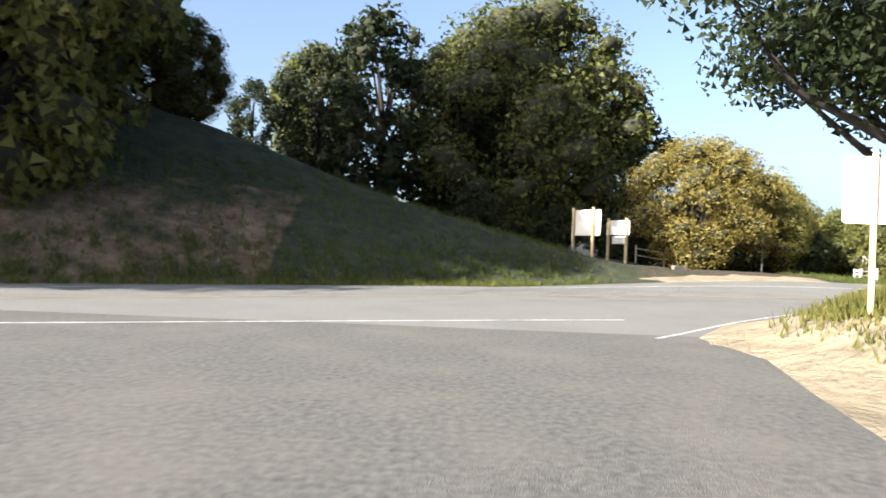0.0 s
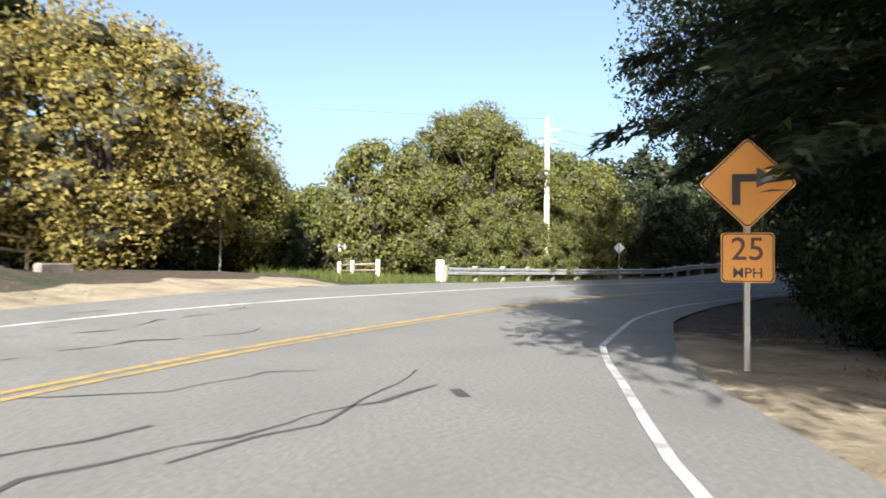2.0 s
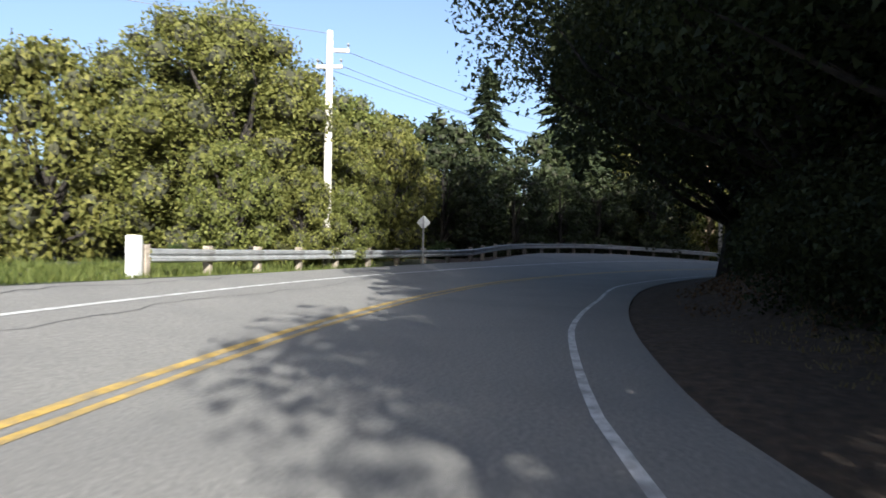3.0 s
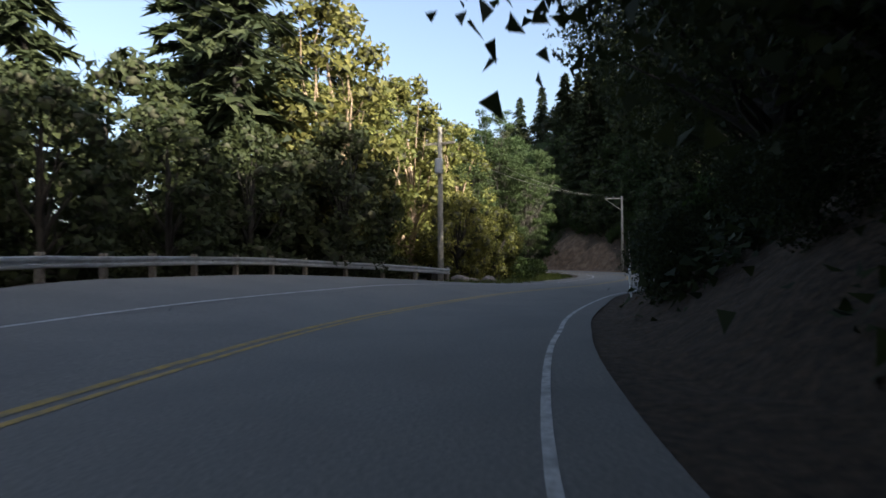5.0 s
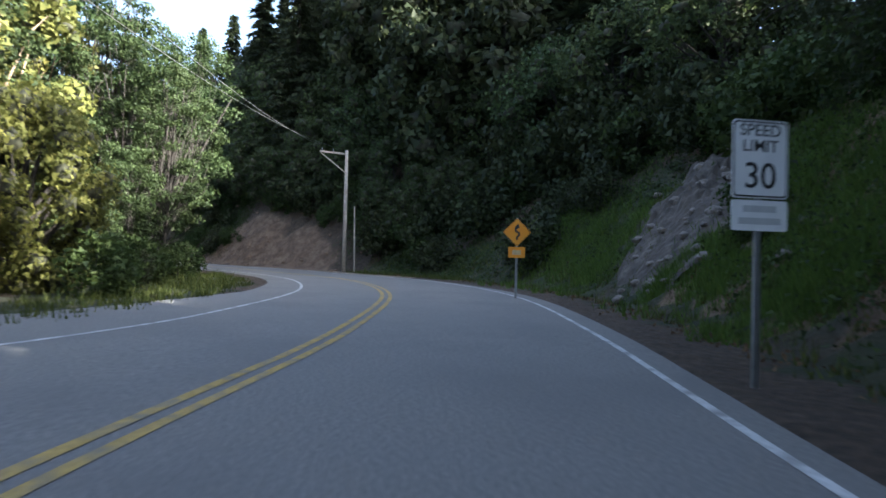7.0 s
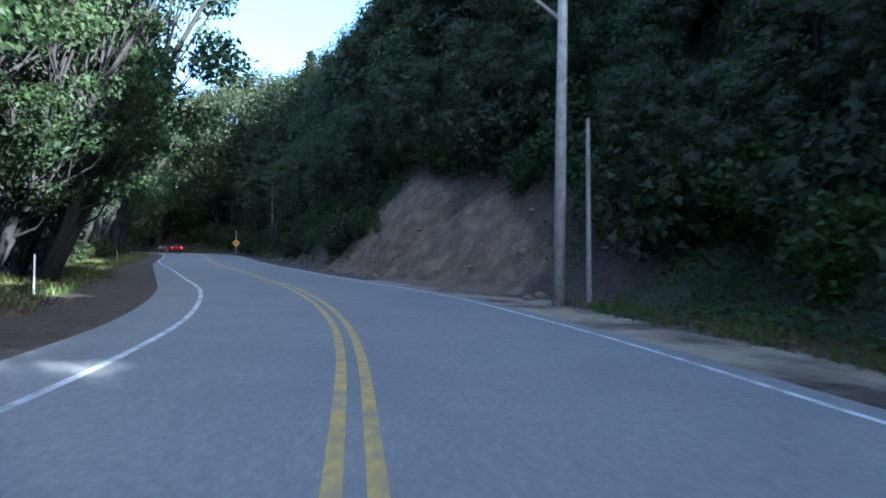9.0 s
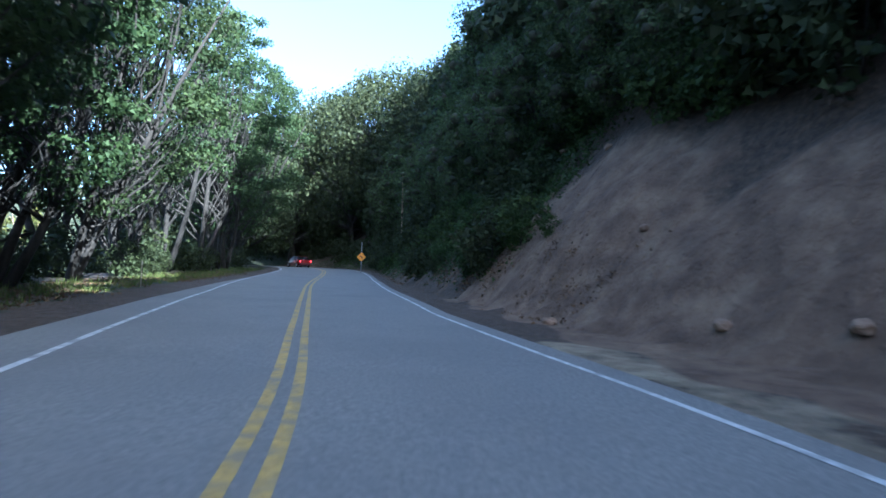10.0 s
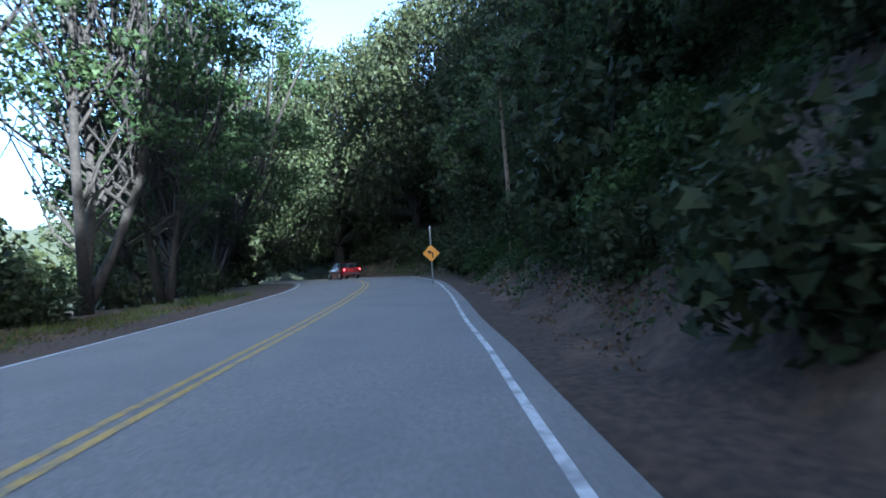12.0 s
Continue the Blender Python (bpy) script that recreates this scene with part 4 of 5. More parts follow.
for x, y, s in ((84.5, 15.8, 0.8), (88, 15.2, 0.7), (90.5, 14.2, 0.8), (93.5, 12.6, 0.7), (97, 11.6, 0.7)):
    grow(shrub, x, y, s, "leafy shrub on the outer side of the bend")
for x, y, s in ((83, 37, 1.4), (93, 34, 1.4), (76, 36, 1.35), (103, 30, 1.4), (112, 28, 1.3), (68, 41, 1.0), (72, 33, 1.2)):
    grow(fir, x, y, s, "tall sunlit conifer beyond the bend")
for k, (rx, lat, s) in enumerate(((103, 8.4, 0.62), (105.5, 11.5, 0.8), (108, 8.2, 0.72), (111, 11, 0.9), (113.5, 8.0, 0.82), (117, 10.5, 0.95), (120, 8.2, 0.85), (124, 10.6, 1.0), (127.5, 8.6, 0.9), (131, 11, 1.05), (134.5, 8.8, 0.95),
                                  (138, 11, 1.1), (142, 9.0, 1.0), (146, 11, 1.15), (153, 10.4, 1.2), (161, 10, 1.25), (165, 8.4, 1.2), (170, 10, 1.3), (176, 9, 1.25), (183, 9, 1.2), (122, 16, 1.0), (110, 16, 0.95), (117, 7.0, 1.05))):
    x, y, yaw = at_road(rx, lat)
    grow(open_maple if 136 < rx < 163 else (verge_maple, slim_maple)[k % 2], x, y, s, rz=yaw - 90 + rng.uniform(-35, 35) if rx < 126 else yaw - 90 + rng.uniform(-80, 80) if rx < 152 else rng.uniform(0, 360))
for x, y, s in ((98.5, 12.6, 0.55), (101, 14.5, 0.7)):
    grow(slim_maple, x, y, s)
for rx, lat, s in ((101, 8.5, 0.7), (107, 13.5, 0.8), (116, 15, 0.8), (125, 15, 0.9), (133, 15, 0.8), (142, 15, 0.9), (152, 15, 0.9), (161, 13, 0.9), (168, 8.0, 0.7), (156, 8.6, 0.6), (146, 9, 0.5), (175, 12, 1.0), (182, 10, 1.0), (104, 11, 0.8), (111, 10.5, 0.7), (119, 10, 0.7), (127, 10.5, 0.75), (131, 9.5, 0.6), (137, 10.5, 0.8), (141, 9, 0.6), (149, 10.5, 0.8), (158, 10.5, 0.8), (164, 10, 0.8), (152, 12, 1.2), (155.5, 11, 1.1), (159, 12.5, 1.3), (149.5, 13, 1.2)):
    grow_by_road(dark_shrub, rx, lat, s)
for k in range(22):
    grow_by_road(rng.choice([dark_tree, bank_oak, fir]), rng.uniform(176, 209), -rng.uniform(9, 24), rng.uniform(0.7, 1.0), "dark tree closing the far bend")
for k in range(26):
    grow_by_road(dark_shrub, rng.uniform(150, 209), -rng.uniform(6.4, 9), rng.uniform(0.6, 1.1))
for k in range(34):
    x, y = rng.uniform(150, 250), rng.uniform(-62, -22)
    grow(rng.choice([fir, dark_tree, tall_tree]), x, y, rng.uniform(0.8, 1.2), "tall tree on the far wooded hill")
for x, y, s in ((196, 12, 0.9), (201, 17, 1.0), (206, 23, 1.0), (211, 30, 1.0), (203, 8, 1.1), (210, 15, 1.1), (216, 24, 1.1), (219, 36, 1.1), (190, 6, 1.0), (192, 38, 0.9), (186, 34, 0.9), (180, 32, 0.9), (198, 46, 1.0), (200, 56, 1.0), (218, 50, 1.1), (184, 40, 1.0)):
    grow(dark_tree, x, y, s, "dark evergreen tree closing the far bend")
for x, y, s in ((188, 8, 0.8), (194, 13, 1.0), (200, 20, 1.05), (206, 30, 1.1), (213, 38, 1.1), (184, 2, 0.7), (178, 4, 0.7), (172, 1, 0.6), (197, 6, 0.85), (208, 18, 1.1), (165, 0, 0.6), (190, 33, 0.9), (196, 42, 1.0), (216, 28, 1.1)):
    if int(x) % 2:
        grow(tall_fir, x, y, s, "very tall dark conifer closing the far bend")
    else:
        grow(live_oak, x, y, s * 1.5, "tall dense dark tree closing the far bend", sz=s * 1.95)
# The last two are added to shade the trunks on the outer verge.
for rx, lat, s in ((133, -19, 0.75), (140, -19, 0.75), (147, -20, 0.8), (155, -19, 0.8), (163, -18, 0.85), (118, -19, 0.7), (124, -12, 0.85), (131, -12, 0.85)):
    grow_by_road(tall_fir, rx, lat, s, "very tall dark conifer above the cut bank")
for k in range(16):
    grow(tall_tree, rng.uniform(112, 205), rng.uniform(42, 62), rng.uniform(0.45, 0.75), "sunlit tree in the valley beyond the verge")
for k in range(10):
    x, y = rng.uniform(222, 250), rng.uniform(-20, 80)
    if abs(along(np.array([x]), np.array([y]))[1][0]) > 12:
        grow(rng.choice([fir, dark_tree, tall_tree]), x, y, rng.uniform(0.9, 1.3), "tall tree on the far wooded hill")
for k in range(40):
    kind, rx, lat, s = rng.choice([shrub, shrub, dark_shrub]), rng.uniform(60, 104), -rng.uniform(7.6, 17), rng.uniform(0.5, 1.0)
    if not in_scree(*at_road(rx, lat)[:2], 1.4):
        grow_by_road(kind, rx, lat, s)
for k in range(55):
    lat = rng.uniform(6.4, 13)
    rx = rng.uniform(124, 185) if rng.random() < 0.75 else rng.uniform(104, 124)
    if rx > 126 or lat > 9.5 or rx < 110:
        grow_by_road(rng.choice([shrub, shrub, dark_shrub]), rx, -lat, rng.uniform(0.5, 1.1))
for k in range(16):
    grow_by_road(shrub, rng.uniform(107, 123), -rng.uniform(9.0, 11), rng.uniform(0.7, 1.1), "leafy green shrub hanging over the cut bank")
for k in range(60):
    rx = rng.uniform(98, 130)
    grow_by_road(rng.choice([shrub, dark_shrub]), rx, -rng.uniform(9.5 if rx > 108 else 7.6, 16), rng.uniform(0.7, 1.2))
for k in range(26):
    grow_by_road(dark_shrub, rng.uniform(44, 76), rng.uniform(11.2, 13.5), rng.uniform(0.5, 0.9), "dark shrub behind the guardrail")
for k in range(14):
    grow_by_road(dark_shrub, rng.uniform(80, 104), rng.uniform(7.5, 11.5), rng.uniform(0.35, 0.7))
for k in range(30):
    grow_by_road(rng.choice([shrub, shrub, dark_shrub]), rng.uniform(124, 178), -rng.uniform(5.7, 7.6), rng.uniform(0.25, 0.5))
for k in range(12):
    grow_by_road(shrub, rng.uniform(29, 46), rng.uniform(7.2, 8.4), rng.uniform(0.3, 0.5), "green shrub growing over the guardrail")


for rx, lat, s in ((119, -11, 0.75), (124, -9.4, 0.75), (128.5, -10, 0.9), (133, -9.2, 0.8), (137.5, -10, 0.95), (142, -9.2, 0.9), (147, -9.8, 1.0), (151.5, -9.4, 1.0), (156.5, -9.6, 1.05), (162, -9.4, 1.1), (168, -9.8, 1.1), (107, -12.5, 0.8), (111, -12, 0.8), (115, -11.2, 0.75), (118, -10.4, 0.7), (122, -9.6, 0.7), (128, -13.5, 1.5), (135, -13.5, 1.6), (142.5, -13.5, 1.6), (150, -13.5, 1.7), (158.5, -13.5, 1.7), (103.5, -12, 0.7), (106.5, -10, 0.6), (110, -10.5, 0.6)):
    grow_by_road(bank_tree, rx, lat, s)
for k in range(44):
    grow_by_road(rng.choice([shrub, shrub, dark_shrub]), rng.uniform(126, 176), -rng.uniform(5.6, 8.2), rng.uniform(0.35, 0.8))


# ---- guardrail ----
def beam_mesh(length):
    """W-shaped steel beam along x, 0.31 high, centred on its middle."""
    prof = [(0.0, -0.155), (0.075, -0.125), (0.075, -0.06), (0.0, -0.02), (0.0, 0.02), (0.075, 0.06), (0.075, 0.125), (0.0, 0.155)]
    bm = bmesh.new()
    rows = []
    for x in (-length / 2, length / 2):
        rows.append([bm.verts.new((x, -y, z)) for y, z in prof] + [bm.verts.new((x, -y + 0.006, z)) for y, z in reversed(prof)])
    n = len(rows[0])
    for k in range(n):
        bm.faces.new((rows[0][k], rows[1][k], rows[1][(k + 1) % n], rows[0][(k + 1) % n]))
    bm.faces.new(rows[0][::-1])
    bm.faces.new(rows[1])
    me = bpy.data.meshes.new("rail_panel")
    bm.to_mesh(me)
    bm.free()
    me.materials.append(GALV)
    return me


def guardrail_lat(rx):
    return float(np.interp(rx, [24, 30, 36, 45, 52, 58, 64, 68, 70.5], [5.8, 5.6, 5.5, 5.7, 7.8, 9.0, 8.9, 7.6, 6.4]))


def build_guardrail():
    root = tagged(new("guardrail"), "galvanised steel guardrail on wooden posts along the bend", "guardrail")
    pts, x = [], 27.6
    while x < 70.5:
        a, b, _ = at_road(x, guardrail_lat(x))
        if not pts or math.hypot(a - pts[-1][0], b - pts[-1][1]) > 1.88:
            pts.append((a, b, gz(a, b)))
        x += 0.05
    post = bmesh.new()
    box(post, (0.15, 0.2, 1.35), (0, 0.16, 0.12), None, 0.012)
    first_post = part("post", post, OLD_WOOD, root)
    for i, (a, b, c) in enumerate(pts):
        p, q = pts[max(0, i - 1)], pts[min(len(pts) - 1, i + 1)]
        yaw = math.degrees(math.atan2(q[1] - p[1], q[0] - p[0]))
        ob = first_post if i == 0 else new("post", first_post.data)
        ob.parent = root
        ob.matrix_basis = pose(a, b, c, 0, 0, yaw)
        if i == 0:
            continue
        mid = ((pts[i - 1][0] + a) / 2, (pts[i - 1][1] + b) / 2, (pts[i - 1][2] + c) / 2 + 0.55)
        yaw = math.degrees(math.atan2(b - pts[i - 1][1], a - pts[i - 1][0]))
        run = math.hypot(a - pts[i - 1][0], b - pts[i - 1][1])
        pane = new("rail_panel", beam_mesh(run + 0.06))
        pane.parent = root
        pane.matrix_basis = pose(*mid, 0, -math.degrees(math.atan2(c - pts[i - 1][2], run)), yaw)
    end = bmesh.new()
    box(end, (0.26, 0.26, 1.15), (0, 0, 0.42), None, 0.02)
    e = part("end_post", end, WHITE, root, "white painted end post")
    e.matrix_basis = pose(pts[0][0] - 0.35, pts[0][1] + 0.1, pts[0][2], 0, 0, 20)
    return pts


build_guardrail()


# ---- signs ----
def plate(bm, outline, y0, y1):
    """Flat plate of the outline in the xz plane, between two depths."""
    a = [bm.verts.new((x, y0, z)) for x, z in outline]
    b = [bm.verts.new((x, y1, z)) for x, z in outline]
    bm.faces.new(a)
    bm.faces.new(b[::-1])
    n = len(a)
    for k in range(n):
        bm.faces.new((a[k], b[k], b[(k + 1) % n], a[(k + 1) % n]))
    bmesh.ops.recalc_face_normals(bm, faces=bm.faces[:])


def square(cx, cz, w, h, r=0.04):
    out = []
    for sx, sz, a0 in ((1, 1, 0), (-1, 1, 90), (-1, -1, 180), (1, -1, 270)):
        for k in range(4):
            a = radians(a0 + 30 * k)
            out.append((cx + sx * (w / 2 - r) + r * math.cos(a), cz + sz * (h / 2 - r) + r * math.sin(a)))
    return out


def diamond(cx, cz, d, r=0.05):
    c, s = math.cos(radians(45)), math.sin(radians(45))
    e = d / math.sqrt(2)
    return [(cx + c * x - s * z, cz + s * x + c * z) for x, z in square(0, 0, e, e, r)]


def rim(bm, outline, inner, y0, y1):
    """A border between an outline and a smaller copy of it."""
    cx, cz = np.mean([p[0] for p in outline]), np.mean([p[1] for p in outline])
    small = [(cx + (x - cx) * inner, cz + (z - cz) * inner) for x, z in outline]
    rows = [[bm.verts.new((x, y, z)) for x, z in ring] for ring, y in ((outline, y0), (small, y0), (small, y1), (outline, y1))]
    n = len(outline)
    for r in range(4):
        for k in range(n):
            bm.faces.new((rows[r][k], rows[r][(k + 1) % n], rows[(r + 1) % 4][(k + 1) % n], rows[(r + 1) % 4][k]))
    bmesh.ops.recalc_face_normals(bm, faces=bm.faces[:])


def band(bm, pts, width, y0, y1):
    """A flat stripe along a line in the xz plane."""
    left, right = [], []
    for i, p in enumerate(pts):
        a, b = np.array(pts[max(0, i - 1)]), np.array(pts[min(len(pts) - 1, i + 1)])
        d = (b - a) / np.linalg.norm(b - a)
        n = np.array([-d[1], d[0]]) * width / 2
        left.append(tuple(np.array(p) + n))
        right.append(tuple(np.array(p) - n))
    plate(bm, left + right[::-1], y0, y1)


def sign_on_post(name, words, x, y, facing, height, post_mat=STEEL, sink=0.5, base=None):
    """Post of a sign at x, y; the sign's face looks along 'facing' (degrees, 0 = -y)."""
    root = tagged(new(name), words, "traffic sign")
    g = gz(x, y) if base is None else base
    root.matrix_basis = pose(x, y, g, 0, 0, facing)
    bm = bmesh.new()
    box(bm, (0.07, 0.05, height + sink), (0, 0.032, (height - sink) / 2), None, 0.008)
    part("post", bm, post_mat, root)
    return root, g


def amber_diamond(root, cz, d, arrow, parent_name="diamond_plate"):
    bm = bmesh.new()
    plate(bm, diamond(0, cz, d), -0.004, 0.002)
    pl = part(parent_name, bm, AMBER, root, "amber diamond plate with a black border")
    bm = bmesh.new()
    rim(bm, diamond(0, cz, d * 0.965), 0.965, -0.0075, -0.0045)
    part("border", bm, BLACK, pl)
    bm = bmesh.new()
    for pts, w in arrow[0]:
        band(bm, [(a * d, cz + b * d) for a, b in pts], w * d, -0.008, -0.0045)
    for tri in arrow[1]:
        plate(bm, [(a * d, cz + b * d) for a, b in tri], -0.0082, -0.0045)
    part("arrow", bm, BLACK, pl, "black arrow")
    return pl


TURN_RIGHT = ([([(-0.115, -0.23), (-0.115, 0.06)], 0.085), ([(-0.157, 0.06), (0.12, 0.06)], 0.085)], [[(0.09, -0.05), (0.30, 0.06), (0.09, 0.17)]])
WINDING = ([([(0.0, -0.26), (0.0, -0.17), (0.075, -0.09), (0.075, -0.03), (-0.055, 0.05), (-0.055, 0.11), (0.01, 0.17)], 0.07)], [[(-0.10, 0.15), (0.10, 0.15), (0.03, 0.31)]])
BEND_LEFT = ([([(0.08, -0.25), (0.08, 0.0), (-0.06, 0.08)], 0.085)], [[(-0.02, 0.17), (-0.24, 0.10), (-0.05, -0.06)]])

# right turn, 25 MPH
s25, g25 = sign_on_post("warning_sign", "amber right-turn warning sign with a 25 MPH plate", 15.5, 19.5, -58, 2.5 , base=min(gz(15.5, 19.5), 0.5))
amber_diamond(s25, 2.07 - g25, 1.04, TURN_RIGHT)
bm = bmesh.new()
plate(bm, square(0, 1.24 - g25, 0.56, 0.56), -0.004, 0.002)
p25 = part("speed_plate", bm, AMBER, s25, "amber square speed plate")
bm = bmesh.new()
rim(bm, square(0, 1.24 - g25, 0.54, 0.54), 0.955, -0.0075, -0.0045)
part("border", bm, BLACK, p25)
text_mesh("25", 0.36, MAROON, p25, (0, -0.005, 1.325 - g25), "number")
text_mesh("MPH", 0.16, BLACK, p25, (0, -0.005, 1.065 - g25), "lettering")

# speed limit
s30, g30 = sign_on_post("speed_limit_sign", "white SPEED LIMIT 30 sign on a post at the bank", 70.45, 11.0, -112, 2.6, base=min(gz(70.45, 11.0), 0.6))
bm = bmesh.new()
plate(bm, square(0, 2.22 - g30, 0.61, 0.77), -0.004, 0.002)
p30 = part("sign_plate", bm, WHITE, s30, "white plate with a black border")
bm = bmesh.new()
rim(bm, square(0, 2.22 - g30, 0.585, 0.745), 0.96, -0.0075, -0.0045)
part("border", bm, BLACK, p30)
text_mesh("SPEED", 0.165, BLACK, p30, (0, -0.005, 2.50 - g30))
text_mesh("LIMIT", 0.165, BLACK, p30, (0, -0.005, 2.345 - g30))
text_mesh("30", 0.36, BLACK, p30, (0, -0.005, 2.045 - g30), "number")
bm = bmesh.new()
plate(bm, square(0, 1.665 - g30, 0.61, 0.30, 0.03), -0.004, 0.002)
low30 = part("lower_plate", bm, WHITE, s30, "small white plate with two lines of print")
for z, w in ((1.73, 0.36), (1.61, 0.46)):
    bm = bmesh.new()
    plate(bm, square(0, z - g30, w, 0.065, 0.005), -0.008, -0.0045)
    part("print_bar", bm, GREY_INK, low30)

# winding road
src, grc = sign_on_post("warning_sign", "amber winding-road warning sign with a small plate", 81.8, 5.0, -124, 2.4, base=min(gz(81.8, 5.0), 0.9))
amber_diamond(src, 2.08 - grc, 0.86, WINDING)
bm = bmesh.new()
plate(bm, square(0, 1.48 - grc, 0.5, 0.32, 0.03), -0.004, 0.002)
prc = part("speed_plate", bm, AMBER, src, "amber speed plate with faint print")
bm = bmesh.new()
plate(bm, square(0, 1.48 - grc, 0.26, 0.14, 0.01), -0.008, -0.0045)
part("print_bar", bm, POST_WOOD, prc)

# bend ahead
sb, gb = sign_on_post("warning_sign", "amber bend warning sign far along the road", 168.5, 13.6, -76, 2.9, base=min(gz(168.5, 13.6), 0.9))
amber_diamond(sb, 2.4 - gb, 0.9, BEND_LEFT)

# back of a sign behind the guardrail, small sign by the fence, sign by the side road
ss, gs = sign_on_post("road_sign", "pale back of a diamond sign on a post by the guardrail", 40.6, 34.1, 100, 2.0)
bm = bmesh.new()
plate(bm, diamond(0, 1.75, 0.62), -0.004, 0.002)
part("sign_plate", bm, GALV, ss)
ss, gs = sign_on_post("road_sign", "small white sign on a thin post by the fence", 29.9, 45.1, -35, 2.2)
bm = bmesh.new()
plate(bm, square(0, 2.0, 0.42, 0.55), -0.004, 0.002)
part("sign_plate", bm, WHITE, ss)
ss, gs = sign_on_post("road_sign", "large pale back of a sign on a weathered timber post", 5.7, 8.5, 172, 2.15, POST_WOOD)
bm = bmesh.new()
plate(bm, square(0.0, 1.65, 0.76, 0.9, 0.05), -0.004, 0.004)
part("sign_plate", bm, BOARD, ss)
ss, gs = sign_on_post("road_sign", "narrow dark sign on a post under the trees", 18.8, 37.6, -15, 2.1)
bm = bmesh.new()
plate(bm, square(0, 1.85, 0.3, 0.45), -0.004, 0.002)
part("sign_plate", bm, GREY_METAL, ss)


# ---- notice boards ----
def notice_board(words, x, y, facing, width, panels, post_xs, top, ground_to=1.2):
    root = tagged(new("notice_board"), words, "notice board")
    root.matrix_basis = pose(x, y, 0, 0, 0, facing)
    g = gz(x, y)
    for px in post_xs:
        bm = bmesh.new()
        box(bm, (0.13, 0.13, top + 0.12 - g + 0.8), (px, -0.116, (top + 0.12 + g - 0.8) / 2), None, 0.012)
        part("post", bm, POST_WOOD, root)
    for z0, z1, w in panels:
        bm = bmesh.new()
        box(bm, (w, 0.04, z1 - z0), (0, 0, (z0 + z1) / 2), None, 0.008)
        p = part("panel", bm, BOARD, root, "white painted panel")
        for z in (z0 + 0.05, z1 - 0.05):
            bm = bmesh.new()
            box(bm, (w * 0.99, 0.03, 0.06), (0, -0.035, z), None, 0.006)
            part("batten", bm, BOARD, p)
    return root


notice_board("plain white back of a large notice board on timber posts", 7.35, 32.8, -44, 1.75, [(2.42, 3.75, 1.6)], (-0.74, 0.42), 3.75)
notice_board("plain back of a smaller two-panel notice board on timber posts", 9.5, 34.6, -44, 1.3, [(2.6, 3.38, 1.25), (2.1, 2.53, 0.8)], (-0.58, 0.5), 3.38)


# ---- utility poles and wires ----
def utility_pole(words, x, y, top, mat, base=None, r=0.14):
    root = tagged(new("utility_pole"), words, "utility pole")
    g = gz(x, y) if base is None else base
    root.matrix_basis = pose(x, y, g)
    bm = bmesh.new()
    tube(bm, [(0, 0, -1), (0, 0, (top - g) / 2), (0.02, 0, top - g)], [r * 1.15, r, r * 0.78], 12)
    part("pole", bm, mat, root, smooth=True)
    return root, g


def crossarm(root, z, length, yaw, mat, off=0.0, pins=3):
    d = Vector((math.cos(radians(yaw)), math.sin(radians(yaw)), 0))
    bm = bmesh.new()
    box(bm, (length, 0.1, 0.12), d * off + Vector((0, 0, z)), Matrix.Rotation(radians(yaw), 3, "Z"), 0.01)
    arm = part("crossarm", bm, mat, root)
    for k in range(pins):
        bm = bmesh.new()
        q = d * (off + (k / max(1, pins - 1) - 0.5) * length * 0.9) + Vector((0, 0, z + 0.06))
        tube(bm, [q, q + Vector((0, 0, 0.1)), q + Vector((0, 0, 0.16)), q + Vector((0, 0, 0.22))], [0.02, 0.02, 0.055, 0.035], 8)
        part("insulator", bm, STEEL, arm)


pa, ga = utility_pole("sun-bleached tall utility pole behind the guardrail", 35.8, 35.7, 8.9, WHITE_POLE)
crossarm(pa, 7.6 - ga, 0.95, 110, WHITE_POLE, 0.0, 3)
crossarm(pa, 8.2 - ga, 0.7, -60, WHITE_POLE, 0.35, 2)
pt, gt = utility_pole("grey weathered utility pole with a transformer", 74.4, 22.6, 8.8, POLE_WOOD, r=0.15)
crossarm(pt, 7.9 - gt, 1.8, 60, POLE_WOOD, 0.0, 3)
bm = bmesh.new()
tube(bm, [(-0.28, 0.1, 6.2 - gt), (-0.28, 0.1, 6.25 - gt), (-0.28, 0.1, 6.95 - gt), (-0.28, 0.1, 7.02 - gt)], [0.19, 0.23, 0.23, 0.17], 12)
part("transformer", bm, GREY_METAL, pt, "grey transformer can")
pb, gb2 = utility_pole("pale utility pole with a braced side arm on the bank", 107.6, -0.45, 8.65, POLE_WOOD, r=0.13)
bm = bmesh.new()
box(bm, (0.1, 2.0, 0.12), (0.0, 0.95, 8.4 - gb2), None, 0.01)
part("crossarm", bm, POLE_WOOD, pb)
bm = bmesh.new()
tube(bm, [(0.02, 1.85, 8.3 - gb2), (0.02, 0.05, 7.1 - gb2)], [0.045, 0.045], 6)
part("brace", bm, POLE_WOOD, pb)
for q in (1.8, 1.0, 0.1):
    bm = bmesh.new()
    tube(bm, [(0, q, 8.45 - gb2), (0, q, 8.55 - gb2), (0, q, 8.66 - gb2)], [0.02, 0.05, 0.03], 8)
    part("insulator", bm, STEEL, pb)
root = tagged(new("leaning_pole"), "thin pale leaning pole beside the utility pole", "pole")
root.matrix_basis = pose(108.6, -1.7, gz(108.6, -1.7))
bm = bmesh.new()
tube(bm, [(0, 0, -0.5), (-0.5, 0.35, 4.6)], [0.07, 0.05], 8)
part("pole", bm, POLE_WOOD, root)
